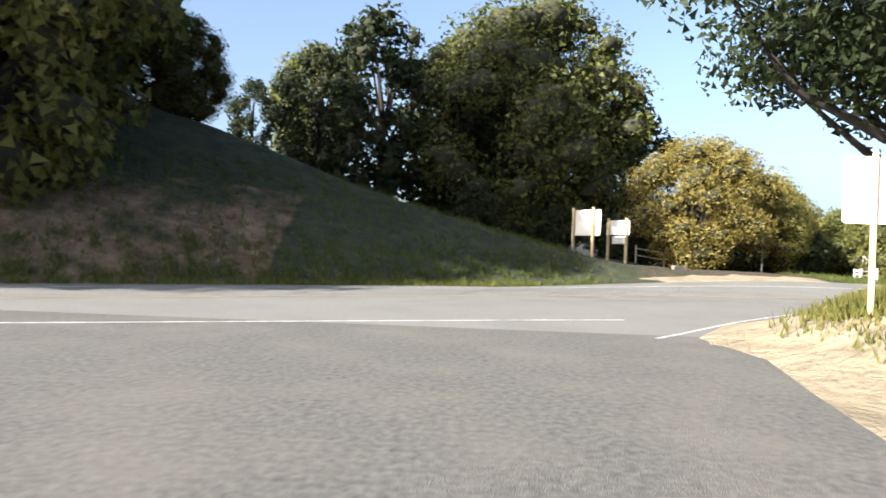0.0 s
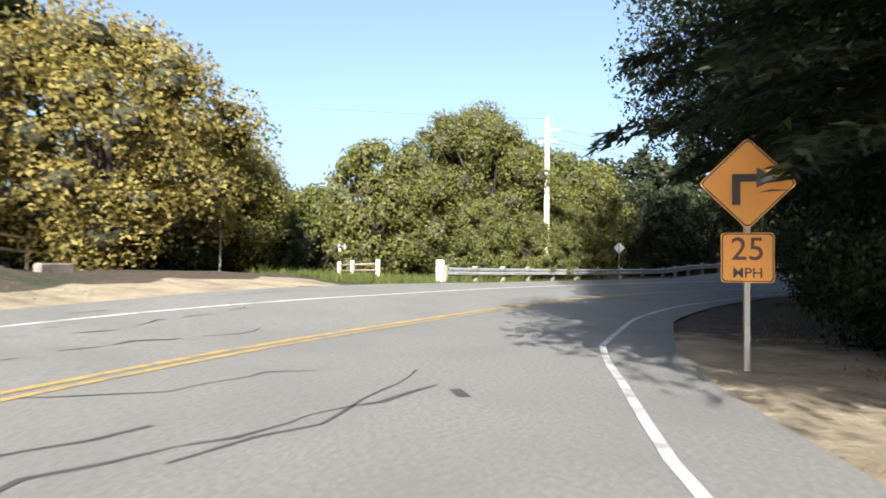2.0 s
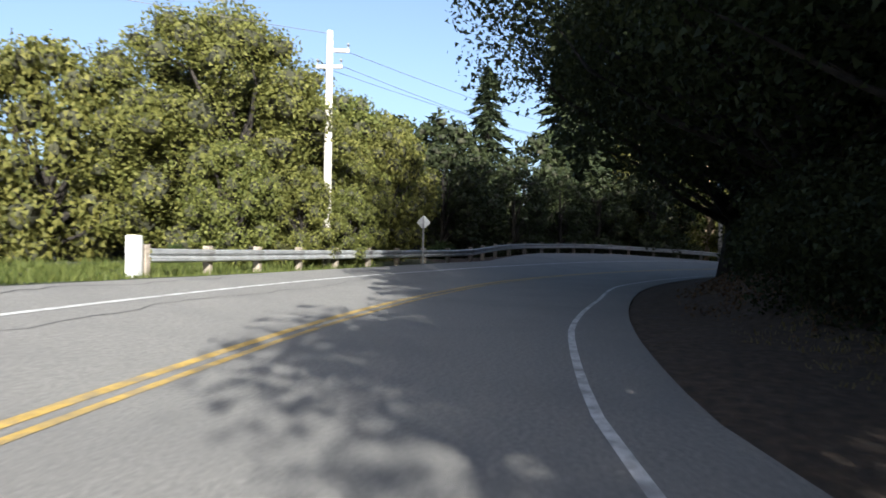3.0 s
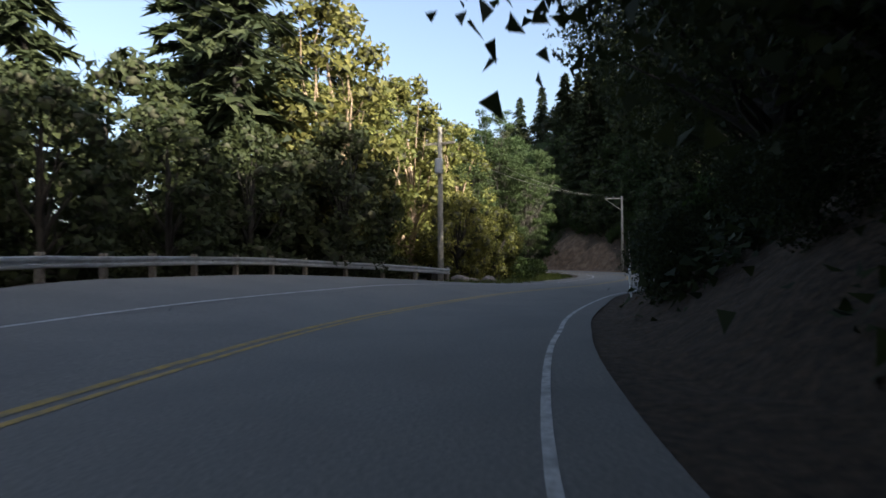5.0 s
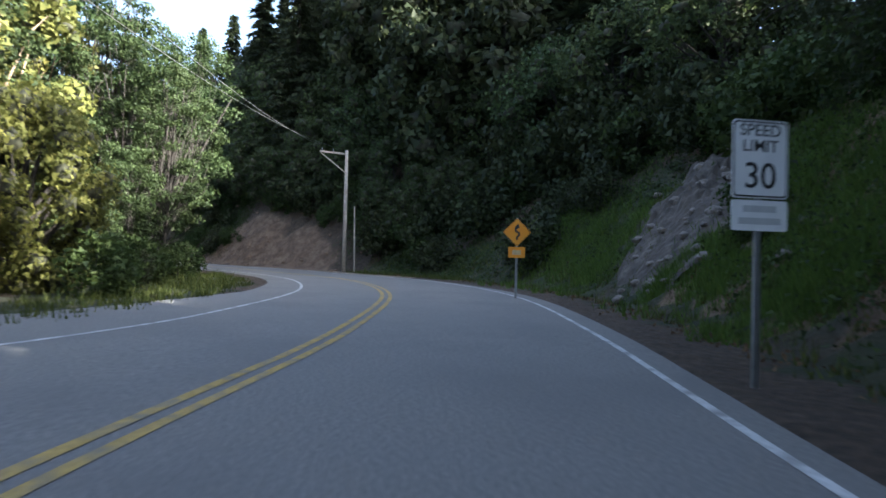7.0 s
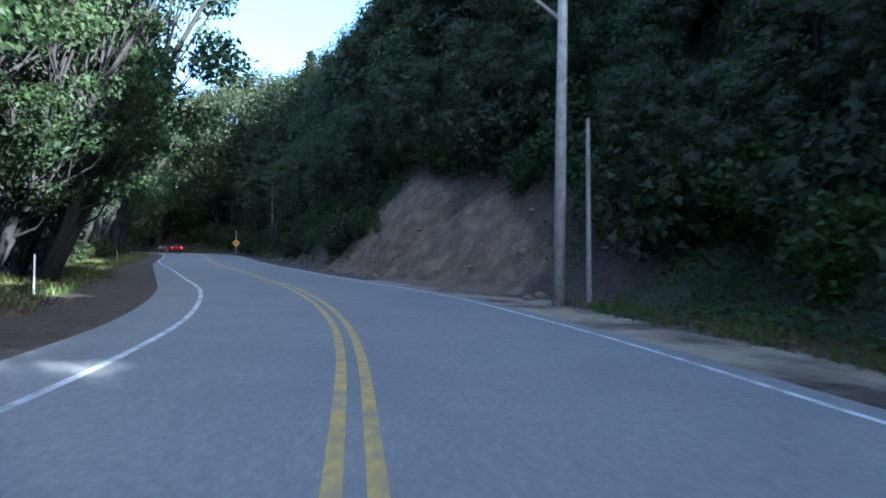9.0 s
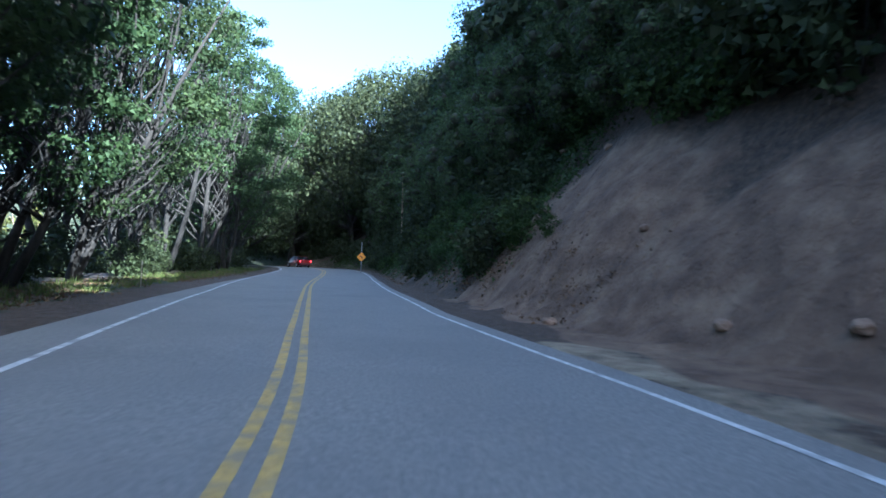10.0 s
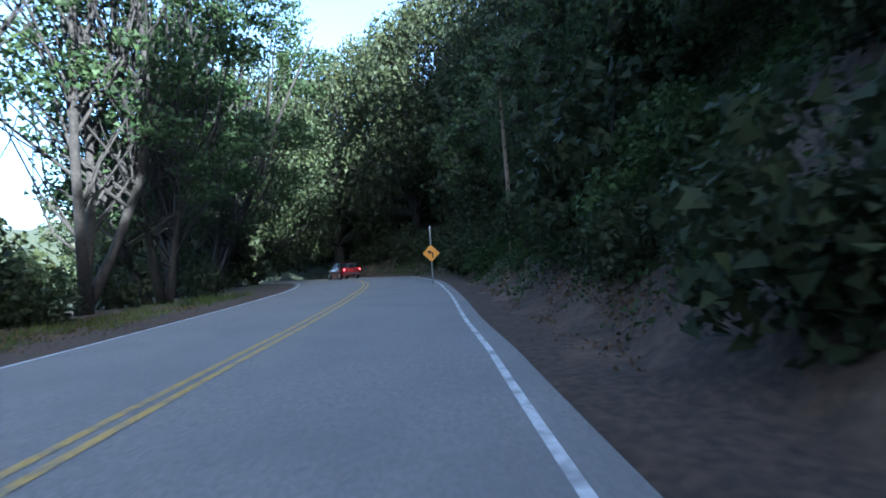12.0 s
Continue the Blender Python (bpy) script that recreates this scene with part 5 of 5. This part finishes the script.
root = tagged(new("dead_trunk"), "pale slender dead trunk on the far bank", "tree trunk")
root.matrix_basis = pose(163.3, 9.4, gz(163.3, 9.4))
bm = bmesh.new()
tube(bm, [(0, 0, -0.5), (0.05, 0, 3), (0, 0.1, 7.5)], [0.11, 0.09, 0.05], 8)
part("trunk", bm, PALE_BARK, root)


def wire(a, b, sag):
    bm = bmesh.new()
    a, b = Vector(a), Vector(b)
    n = 14
    tube(bm, [a.lerp(b, i / n) - Vector((0, 0, sag * 4 * (i / n) * (1 - i / n))) for i in range(n + 1)], [0.010] * (n + 1), 4, False)
    tagged(part("overhead_wire", bm, WIRE), "thin overhead wire between utility poles", "wire", "overhead wires")


for a, b, sag in (((35.9, 36.3, 7.75), (74.1, 22.0, 8.1), 0.9), ((36.3, 35.5, 7.75), (74.8, 23.3, 8.1), 1.0), ((36.4, 35.5, 8.35), (74.4, 22.6, 8.75), 0.8),
                  ((35.8, 35.7, 8.8), (6, 58, 11), 0.9), ((74.1, 22.0, 8.1), (107.4, 1.6, 8.8), 0.9), ((74.8, 23.3, 8.1), (107.4, 0.8, 8.8), 1.0)):
    wire(a, b, sag)


# ---- fences, marker posts, stones ----
def post_fence(words, pts, rails, height, r=0.06, mat=OLD_WOOD):
    root = tagged(new("fence"), words, "fence")
    prev = None
    for x, y in pts:
        g = gz(x, y)
        bm = bmesh.new()
        tube(bm, [(x, y, g - 0.4), (x, y, g + height - 0.02), (x, y, g + height)], [r, r * 0.95, r * 0.6], 8)
        part("post", bm, mat, root)
        if prev:
            for z in rails:
                bm = bmesh.new()
                tube(bm, [(prev[0], prev[1], prev[2] + z), (x, y, g + z)], [0.04, 0.04], 6)
                part("rail", bm, OLD_WOOD, root)
        prev = (x, y, g)


post_fence("weathered post-and-rail timber fence on the grass", [(24.2, 35.6), (24.9, 38.0), (26.1, 40.4), (27.6, 42.4), (29.3, 44.1), (31.2, 45.6), (33.2, 46.8)], (0.28, 0.52), 0.7, 0.085, WHITE_POLE)
post_fence("low dark post fence under the trees", [(11.3, 37.4), (13.3, 38.4), (15.2, 39.2), (17.2, 39.9), (19.4, 40.7), (21.7, 41.6), (23.8, 42.6)], (0.5, 0.9), 1.1, 0.06)


def marker_post(words, x, y, h, mat=WHITE, w=0.1):
    root = tagged(new("marker_post"), words, "marker post")
    root.matrix_basis = pose(x, y, gz(x, y), 0, 3, 20)
    bm = bmesh.new()
    box(bm, (w, 0.04, h + 0.4), (0, 0, h / 2 - 0.2), None, 0.008)
    part("post", bm, mat, root)
    bm = bmesh.new()
    box(bm, (w * 0.7, 0.006, 0.12), (0, -0.0235, h - 0.12))
    part("reflector", bm, GREY_INK, root)


marker_post("white plastic marker post at the foot of the bank", 61.86, 16.8, 1.1)
marker_post("slim marker post at the outer verge", *at_road(131, 5.6)[:2], 0.9, OLD_WOOD, 0.07)
marker_post("pale marker post among the leaves", *at_road(112, 6.4)[:2], 0.95)

bar = tagged(new("low_barrier"), "low pale concrete barrier by the trees", "barrier")
bar.matrix_basis = pose(13.2, 35.6, gz(13.2, 35.6), 0, 0, 30)
bm = bmesh.new()
box(bm, (1.1, 0.25, 0.3), (0, 0, 0.12), None, 0.04)
part("block", bm, ROCK, bar)


def boulder(x, y, s, seed, words="pinkish weathered boulder on the verge", mat=ROCK, lift=0.0):
    rg = np.random.default_rng(seed)
    bm = bmesh.new()
    bmesh.ops.create_icosphere(bm, subdivisions=3, radius=1)
    a, b = Vector(rg.normal(size=3)), Vector(rg.normal(size=3))
    for v in bm.verts:
        k = 1 + 0.28 * noise.noise(v.co * 1.3 + a * 3) + 0.12 * noise.noise(v.co * 3.4 + b * 3)
        v.co = Vector((v.co.x * k, v.co.y * k * 0.8, max(-0.5, v.co.z * k * 0.62))) * s
    ob = part("boulder", bm, mat, smooth=False)
    ob.matrix_basis = pose(x, y, gz(x, y) + s * 0.12 + lift, 0, 0, rg.random() * 360)
    return tagged(ob, words, "rock")


for x, y, s, k in ((80.2, 19.0, 0.55, 1), (81.6, 19.8, 0.4, 2), (79.0, 20.2, 0.35, 3), (77.2, 21.2, 0.6, 4), (83.2, 18.6, 0.3, 5)):
    boulder(x, y, s, k)
rk = random.Random(9)


def rock_slide():
    """Bare slide in the bank: broken rock in ledges and clefts above, loose earth and rubble below."""
    n, m = 62, 110
    u, v = np.meshgrid(np.linspace(-1.1, 1.1, n), np.linspace(-1.1, 1.1, m), indexing="ij")
    x = 79.7 + 0.868 * 1.9 * u + 0.496 * 4.3 * v
    y = -0.1 + 0.496 * 1.9 * u - 0.868 * 4.3 * v

    def field(f):
        return np.array([f(a, b) for a, b in zip(x.ravel(), y.ravel())]).reshape(x.shape)

    lump = field(lambda a, b: noise.noise(Vector((a * 0.7, b * 0.7, 3.1))))
    block = field(lambda a, b: noise.voronoi(Vector((a * 1.5 + 0.4 * b, b * 1.5, 2.2)))[0][0])
    chip = field(lambda a, b: noise.voronoi(Vector((a * 4.2, b * 4.2 - a, 5.2)))[0][0])
    rim = 0.98 - np.hypot(u, v) + 0.55 * lump
    solid = ramp(v + 0.5 * lump, -0.25, 0.35)
    z = ground_z(x, y) + np.clip(rim * 1.2, -0.4, 0.16) + np.clip(rim * 3, 0, 1) * (solid * (1.1 * (0.6 - block) + 0.4 * (0.5 - chip)) + (1 - solid) * (0.22 * lump + 0.18 * (0.5 - chip)))
    i, j = np.meshgrid(np.arange(n - 1), np.arange(m - 1), indexing="ij")
    q = (i * m + j).ravel()
    return tagged(mesh_of("rock_slide", np.stack([x, y, z], 2).reshape(-1, 3).tolist(), np.stack([q, q + m, q + m + 1, q + 1], 1).tolist(), SCREE), "grey-brown broken rock and rubble sliding from the grassy bank", "rock")


rock_slide()
for k in range(46):
    u, v = rk.uniform(-0.85, 0.85), rk.uniform(-1.0, 0.9)
    boulder(79.7 + 0.868 * 1.9 * u + 0.496 * 4.3 * v, -0.1 + 0.496 * 1.9 * u - 0.868 * 4.3 * v, rk.uniform(0.08, 0.2) + (0.16 * rk.random() if v > 0 else 0), 120 + k, "broken grey-brown stone lodged in the rocky slide", lift=0.14)
for k in range(9):
    x, y, _ = at_road(rk.uniform(75, 83), -rk.uniform(7.5, 10.5))
    boulder(x, y, rk.uniform(0.1, 0.3), 20 + k, "grey-brown rock sticking out of the bank")
for k in range(26):
    x, y, _ = at_road(rk.uniform(108, 132), -rk.uniform(4.9, 11))
    boulder(x, y, rk.uniform(0.06, 0.2), 60 + k, "brown stone lodged in the bare bank", BARE)


# ---- a car further along the road ----
def build_car(x, y, yaw):
    root = tagged(new("car"), "dark red saloon car with lit tail lights", "car")
    root.matrix_basis = pose(x, y, float(road_z(x, np.array(0.0))), 0, 0, yaw)
    bm = bmesh.new()
    secs = [(-2.25, 0.66, 0.45, 0.86), (-2.15, 0.80, 0.32, 0.98), (-1.5, 0.88, 0.26, 1.02), (-0.4, 0.90, 0.24, 0.98), (0.8, 0.89, 0.24, 0.95), (1.7, 0.84, 0.26, 0.84), (2.15, 0.72, 0.34, 0.70), (2.25, 0.55, 0.42, 0.60)]
    rings = []
    for sx, w, z0, z1 in secs:
        rings.append([bm.verts.new((sx, py, pz)) for py, pz in ((-w * 0.9, z0), (-w, z0 + 0.15), (-w, (z0 + z1) / 2 + 0.1), (-w * 0.92, z1), (w * 0.92, z1), (w, (z0 + z1) / 2 + 0.1), (w, z0 + 0.15), (w * 0.9, z0))])
    for r0, r1 in zip(rings, rings[1:]):
        for k in range(8):
            bm.faces.new((r0[k], r1[k], r1[(k + 1) % 8], r0[(k + 1) % 8]))
    bm.faces.new(rings[0])
    bm.faces.new(rings[-1][::-1])
    bmesh.ops.recalc_face_normals(bm, faces=bm.faces[:])
    part("body", bm, CAR_PAINT, root, smooth=False)
    bm = bmesh.new()
    rings = []
    for sx, w, z0, z1 in ((-1.75, 0.78, 0.98, 1.0), (-1.15, 0.72, 0.98, 1.38), (-0.3, 0.70, 0.97, 1.44), (0.4, 0.70, 0.95, 1.40), (1.15, 0.76, 0.92, 0.95)):
        rings.append([bm.verts.new(p) for p in ((sx, -w - 0.08, z0), (sx, -w * 0.9, z1), (sx, w * 0.9, z1), (sx, w + 0.08, z0))])
    for r0, r1 in zip(rings, rings[1:]):
        for k in range(3):
            bm.faces.new((r0[k], r1[k], r1[k + 1], r0[k + 1]))
    bmesh.ops.recalc_face_normals(bm, faces=bm.faces[:])
    part("cabin", bm, GLASS, root, "dark glazed cabin")
    bm = bmesh.new()
    box(bm, (1.5, 1.3, 0.05), (-0.4, 0, 1.43), None, 0.02)
    part("roof", bm, CAR_PAINT, root)
    for sx in (-1.4, 1.4):
        for sy in (-0.78, 0.78):
            bm = bmesh.new()
            tube(bm, [(sx, sy - 0.11, 0.32), (sx, sy - 0.09, 0.32), (sx, sy + 0.09, 0.32), (sx, sy + 0.11, 0.32)], [0.27, 0.32, 0.32, 0.27], 16)
            wheel = part("wheel", bm, RUBBER, root)
            bm = bmesh.new()
            tube(bm, [(sx, sy - 0.115, 0.32), (sx, sy + 0.115, 0.32)], [0.19, 0.19], 12)
            part("rim", bm, GALV, wheel)
    for sy in (-0.6, 0.6):
        bm = bmesh.new()
        box(bm, (0.08, 0.32, 0.14), (-2.2, sy, 0.8), None, 0.02)
        part("tail_light", bm, lamp_red, root, "lit red tail light")
    bm = bmesh.new()
    box(bm, (0.1, 1.4, 0.16), (-2.23, 0, 0.48), None, 0.03)
    part("bumper", bm, RUBBER, root)


cx, cy, cyaw = at_road(191, -1.8)
build_car(cx, cy, cyaw)


# ---- cracks and tar lines in the road ----
def crack(words, pts, width, seed):
    rg = random.Random(seed)
    fine = []
    for (x0, y0), (x1, y1) in zip(pts, pts[1:]):
        n = max(2, int(math.hypot(x1 - x0, y1 - y0) / 0.35))
        for i in range(n):
            fine.append((x0 + (x1 - x0) * i / n + rg.gauss(0, 0.06), y0 + (y1 - y0) * i / n + rg.gauss(0, 0.06)))
    verts, faces = [], []
    for i, (x, y) in enumerate(fine):
        a, b = fine[max(0, i - 1)], fine[min(len(fine) - 1, i + 1)]
        l = math.hypot(b[0] - a[0], b[1] - a[1]) + 1e-6
        nx, ny = -(b[1] - a[1]) / l, (b[0] - a[0]) / l
        w = 0.5 * width * rg.uniform(0.3, 1.5)
        for sgn in (-1, 1):
            px, py = x + sgn * nx * w, y + sgn * ny * w
            rx, lat = along(np.array([px]), np.array([py]))
            verts.append((px, py, float(road_z(rx, lat)[0]) + 0.004))
    for i in range(len(fine) - 1):
        faces.append((2 * i, 2 * i + 1, 2 * i + 3, 2 * i + 2))
    tagged(mesh_of("tar_line", verts, faces, TAR), words, "road crack", kind="structure")


def tar_run(x0, x1, lat, sway, width, seed):
    """A tar line that wanders along the road about one distance from its centre line."""
    rg = random.Random(100 + seed)
    a, b = rg.uniform(0, 6), rg.uniform(0, 6)
    pts, x = [], x0
    while x < x1:
        px, py, _ = at_road(x, lat + sway * (math.sin(x * 0.9 + a) + 0.6 * math.sin(x * 2.1 + b)))
        pts.append((px, py))
        x += rg.uniform(0.8, 1.6)
    crack("dark tar-filled crack wandering along the asphalt", pts, width, seed)


for k, (x0, x1, lat, sway, w) in enumerate(((-14, 3, 1.0, 0.25, 0.05), (-10, 8, 2.2, 0.4, 0.05), (-4, 12, 3.2, 0.35, 0.05), (1, 14, 1.5, 0.45, 0.06), (4, 16, 2.6, 0.4, 0.05), (5, 13, 4.2, 0.3, 0.04), (-16, -3, 3.0, 0.3, 0.04),
                                            (-2, 9.5, -1.6, 0.25, 0.045), (1, 7, -2.1, 0.2, 0.035), (8.5, 12, -2.6, 0.15, 0.035), (12, 30, 3.9, 0.12, 0.03), (20, 40, 2.2, 0.1, 0.025), (44, 62, 3.2, 0.12, 0.03))):
    tar_run(x0, x1, lat, sway, w, k)
for k, (pts, w) in enumerate((([(4.2, 19.8), (6.5, 19.2), (8.6, 20.8), (12.6, 21.2)], 0.05), ([(7, 22.0), (9, 24.6), (10.5, 28)], 0.04), ([(12.1, 20.7), (12.5, 21.2)], 0.1),
                              ([(0.5, 19.6), (2.0, 23.4), (5, 25.4)], 0.045), ([(9.4, 23.2), (10.4, 22.6), (11.6, 22.9), (12.4, 22.5)], 0.045), ([(3.2, 20.6), (4.0, 22.6), (3.4, 24.2)], 0.04), ([(-4, 17), (-3.2, 19.5)], 0.04))):
    crack("dark tar-filled crack in the asphalt", pts, w, 40 + k)


# ---- low growth: leaves over the banks, grass, fallen leaves ----
def scatter(rng, zones, count):
    """Random places in zones of (x0, x1, lat0, lat1, weight) beside the road."""
    w = np.array([z[4] for z in zones], float)
    pick = rng.choice(len(zones), count, p=w / w.sum())
    z = np.array(zones)[pick]
    rx = z[:, 0] + (z[:, 1] - z[:, 0]) * rng.random(count)
    lat = z[:, 2] + (z[:, 3] - z[:, 2]) * rng.random(count)
    i = np.clip(np.searchsorted(LINE[:, 0], rx), 0, len(LINE) - 1)
    return LINE[i, 0] + NOR[i, 0] * lat + TAN[i, 0] * (rng.random(count) - 0.5), LINE[i, 1] + NOR[i, 1] * lat + TAN[i, 1] * (rng.random(count) - 0.5)


def cover_leaves(name, seed, zones, clumps, per, size, mat, words, high=0.35, spread=0.45):
    rng = np.random.default_rng(seed)
    cx, cy = scatter(rng, zones, clumps)
    keep = (wave(cx, cy, 3.1, seed) > -0.25) & ~in_scree(cx, cy, 1.1)
    cx, cy = cx[keep], cy[keep]
    x = np.repeat(cx, per) + rng.normal(size=len(cx) * per) * spread
    y = np.repeat(cy, per) + rng.normal(size=len(cx) * per) * spread
    z = ground_z(x, y) + rng.random(len(x)) * high
    n = len(x)
    out = rng.normal(size=(n, 3)) * 0.6 + [-0.15, 0.35, 0.6]
    out /= np.linalg.norm(out, axis=1)[:, None]
    side = np.cross(out, rng.normal(size=(n, 3)))
    side /= np.linalg.norm(side, axis=1)[:, None]
    tip = np.cross(side, out)
    s = size * (0.5 + rng.random(n))[:, None]
    p = np.stack([x, y, z], 1)
    v = np.stack([p - tip * s * 0.5, p + side * s * 0.5, p + tip * s * 0.5 - side * s * 0.3], 1).reshape(-1, 3)
    ob = new(name, fast_mesh(name, v, np.arange(n * 3).reshape(-1, 3), mat))
    return tagged(ob, words, name.replace("_", " "), kind="stuff")


def blades(name, seed, zones, tufts, per, height, mat, words, spots=None):
    """Tufts of grass in zones beside the road, or in round spots of (x, y, radius along the road, radius up the bank)."""
    rng = np.random.default_rng(seed)
    if spots:
        sp = np.array(spots)[rng.integers(0, len(spots), tufts)]
        p, q = rng.normal(size=tufts) * 0.55 * sp[:, 2], rng.normal(size=tufts) * 0.55 * sp[:, 3]
        cx, cy = sp[:, 0] + 0.868 * p + 0.496 * q, sp[:, 1] + 0.496 * p - 0.868 * q
    else:
        cx, cy = scatter(rng, zones, tufts)
    n = tufts * per
    x, y = np.repeat(cx, per) + rng.normal(size=n) * 0.09, np.repeat(cy, per) + rng.normal(size=n) * 0.09
    z = ground_z(x, y) - 0.03
    h = height * (0.5 + rng.random(n)) * np.repeat(0.5 + rng.random(tufts), per)
    a = rng.random(n) * 6.283
    w = 0.012 + 0.01 * rng.random(n)
    bx, by = rng.normal(size=n) * 0.3 * h, rng.normal(size=n) * 0.3 * h
    p = np.stack([x, y, z], 1)
    side = np.stack([np.cos(a) * w, np.sin(a) * w, 0 * a], 1)
    v = np.stack([p - side, p + side, p + np.stack([bx, by, h], 1)], 1).reshape(-1, 3)
    ob = new(name, fast_mesh(name, v, np.arange(n * 3).reshape(-1, 3), mat))
    return tagged(ob, words, "grass", kind="stuff")


cover_leaves("bank_plants", 31, [(58, 104, -16, -6.8, 3), (100, 111, -18, -8, 1.2), (126, 150, -13, -6.2, 4), (150, 190, -13, -5.8, 3), (108, 126, -18, -11, 2), (185, 209, -14, -6, 1), (134, 172, -17, -6.5, 3)], 7600, 40, 0.105, LEAF_IVY, "low leafy plants growing over the steep bank")
cover_leaves("bank_plants", 37, [(60, 104, -26, -12, 3), (108, 190, -22, -11, 3), (44, 60, -14, -7, 1.2)], 3200, 26, 0.22, LEAF_DARK, "dark undergrowth on the upper bank", 0.8, 0.6)
cover_leaves("fallen_leaves", 41, [(58, 104, -8, -5.9, 2), (104, 160, 5.3, 9, 2), (118, 160, -6.4, -5.2, 1.4), (24, 44, -8, -6, 0.6), (5, 16, -15, -7.5, 0.7)], 3300, 14, 0.07, DEAD_LEAF, "brown fallen leaves on the verge", 0.03, 0.28)
blades("grass", 43, [(-16, 9, 5.2, 8.0, 3), (-14, 10, 8, 14, 2.4), (21, 36, 4.7, 9, 2.6), (70, 98, 4.6, 7.5, 1.2), (62, 98, -11, -6, 3.4), (94, 107, -9.5, -5.6, 1.2), (104, 170, 5.6, 8.5, 1.6), (4.5, 9, -16, -10, 1.6)], 11000, 8, 0.17, GRASS, "green grass blades on the verge and hill")
blades("grass", 45, [(1.5, 8, -15.5, -9.8, 1.0), (-1, 3, -19, -13, 0.8), (-14, 6, 5.0, 6.0, 0.9)], 3400, 9, 0.16, LEAF_BRIGHT, "sunlit yellow-green grass along the verge")
blades("dry_grass", 47, [(4, 9, -14, -8.8, 1.2), (9, 14, -13, -7, 1.0), (-1, 6, -20, -11, 1.5), (-12, 4, 5.4, 6.6, 0.6), (16, 26, -9, -6, 0.6)], 2000, 9, 0.06, DRY_GRASS, "dry straw-coloured grass on the mound")
blades("grass", 49, [], 5200, 11, 0.22, LUSH_GRASS, "lush green grass in strips down the bank",
       [(83.6, -0.6, 1.3, 2.4), (86.0, -2.2, 1.8, 2.6), (88.6, -2.6, 1.6, 2.4), (75.2, 3.8, 1.5, 1.8), (77.6, 3.2, 0.8, 0.8), (73.0, 3.2, 1.2, 2.6), (72.4, 6.4, 1.2, 1.2), (75.6, 0.4, 0.8, 2.4)])
blades("grass", 51, [], 3000, 9, 0.13, LEAF_BRIGHT, "sunlit yellow-green grass on the mound at the junction", [(6.6, 8.8, 0.9, 1.0), (7.4, 10.2, 1.2, 0.9), (6.4, 7.2, 0.8, 1.0), (8.6, 9.0, 1.2, 1.2)])
cover_leaves("fallen_leaves", 53, [(3.2, 5.8, -14.5, -10.6, 1.0)], 260, 14, 0.06, DEAD_LEAF, "brown fallen leaves along the edge of the mound", 0.03, 0.2)
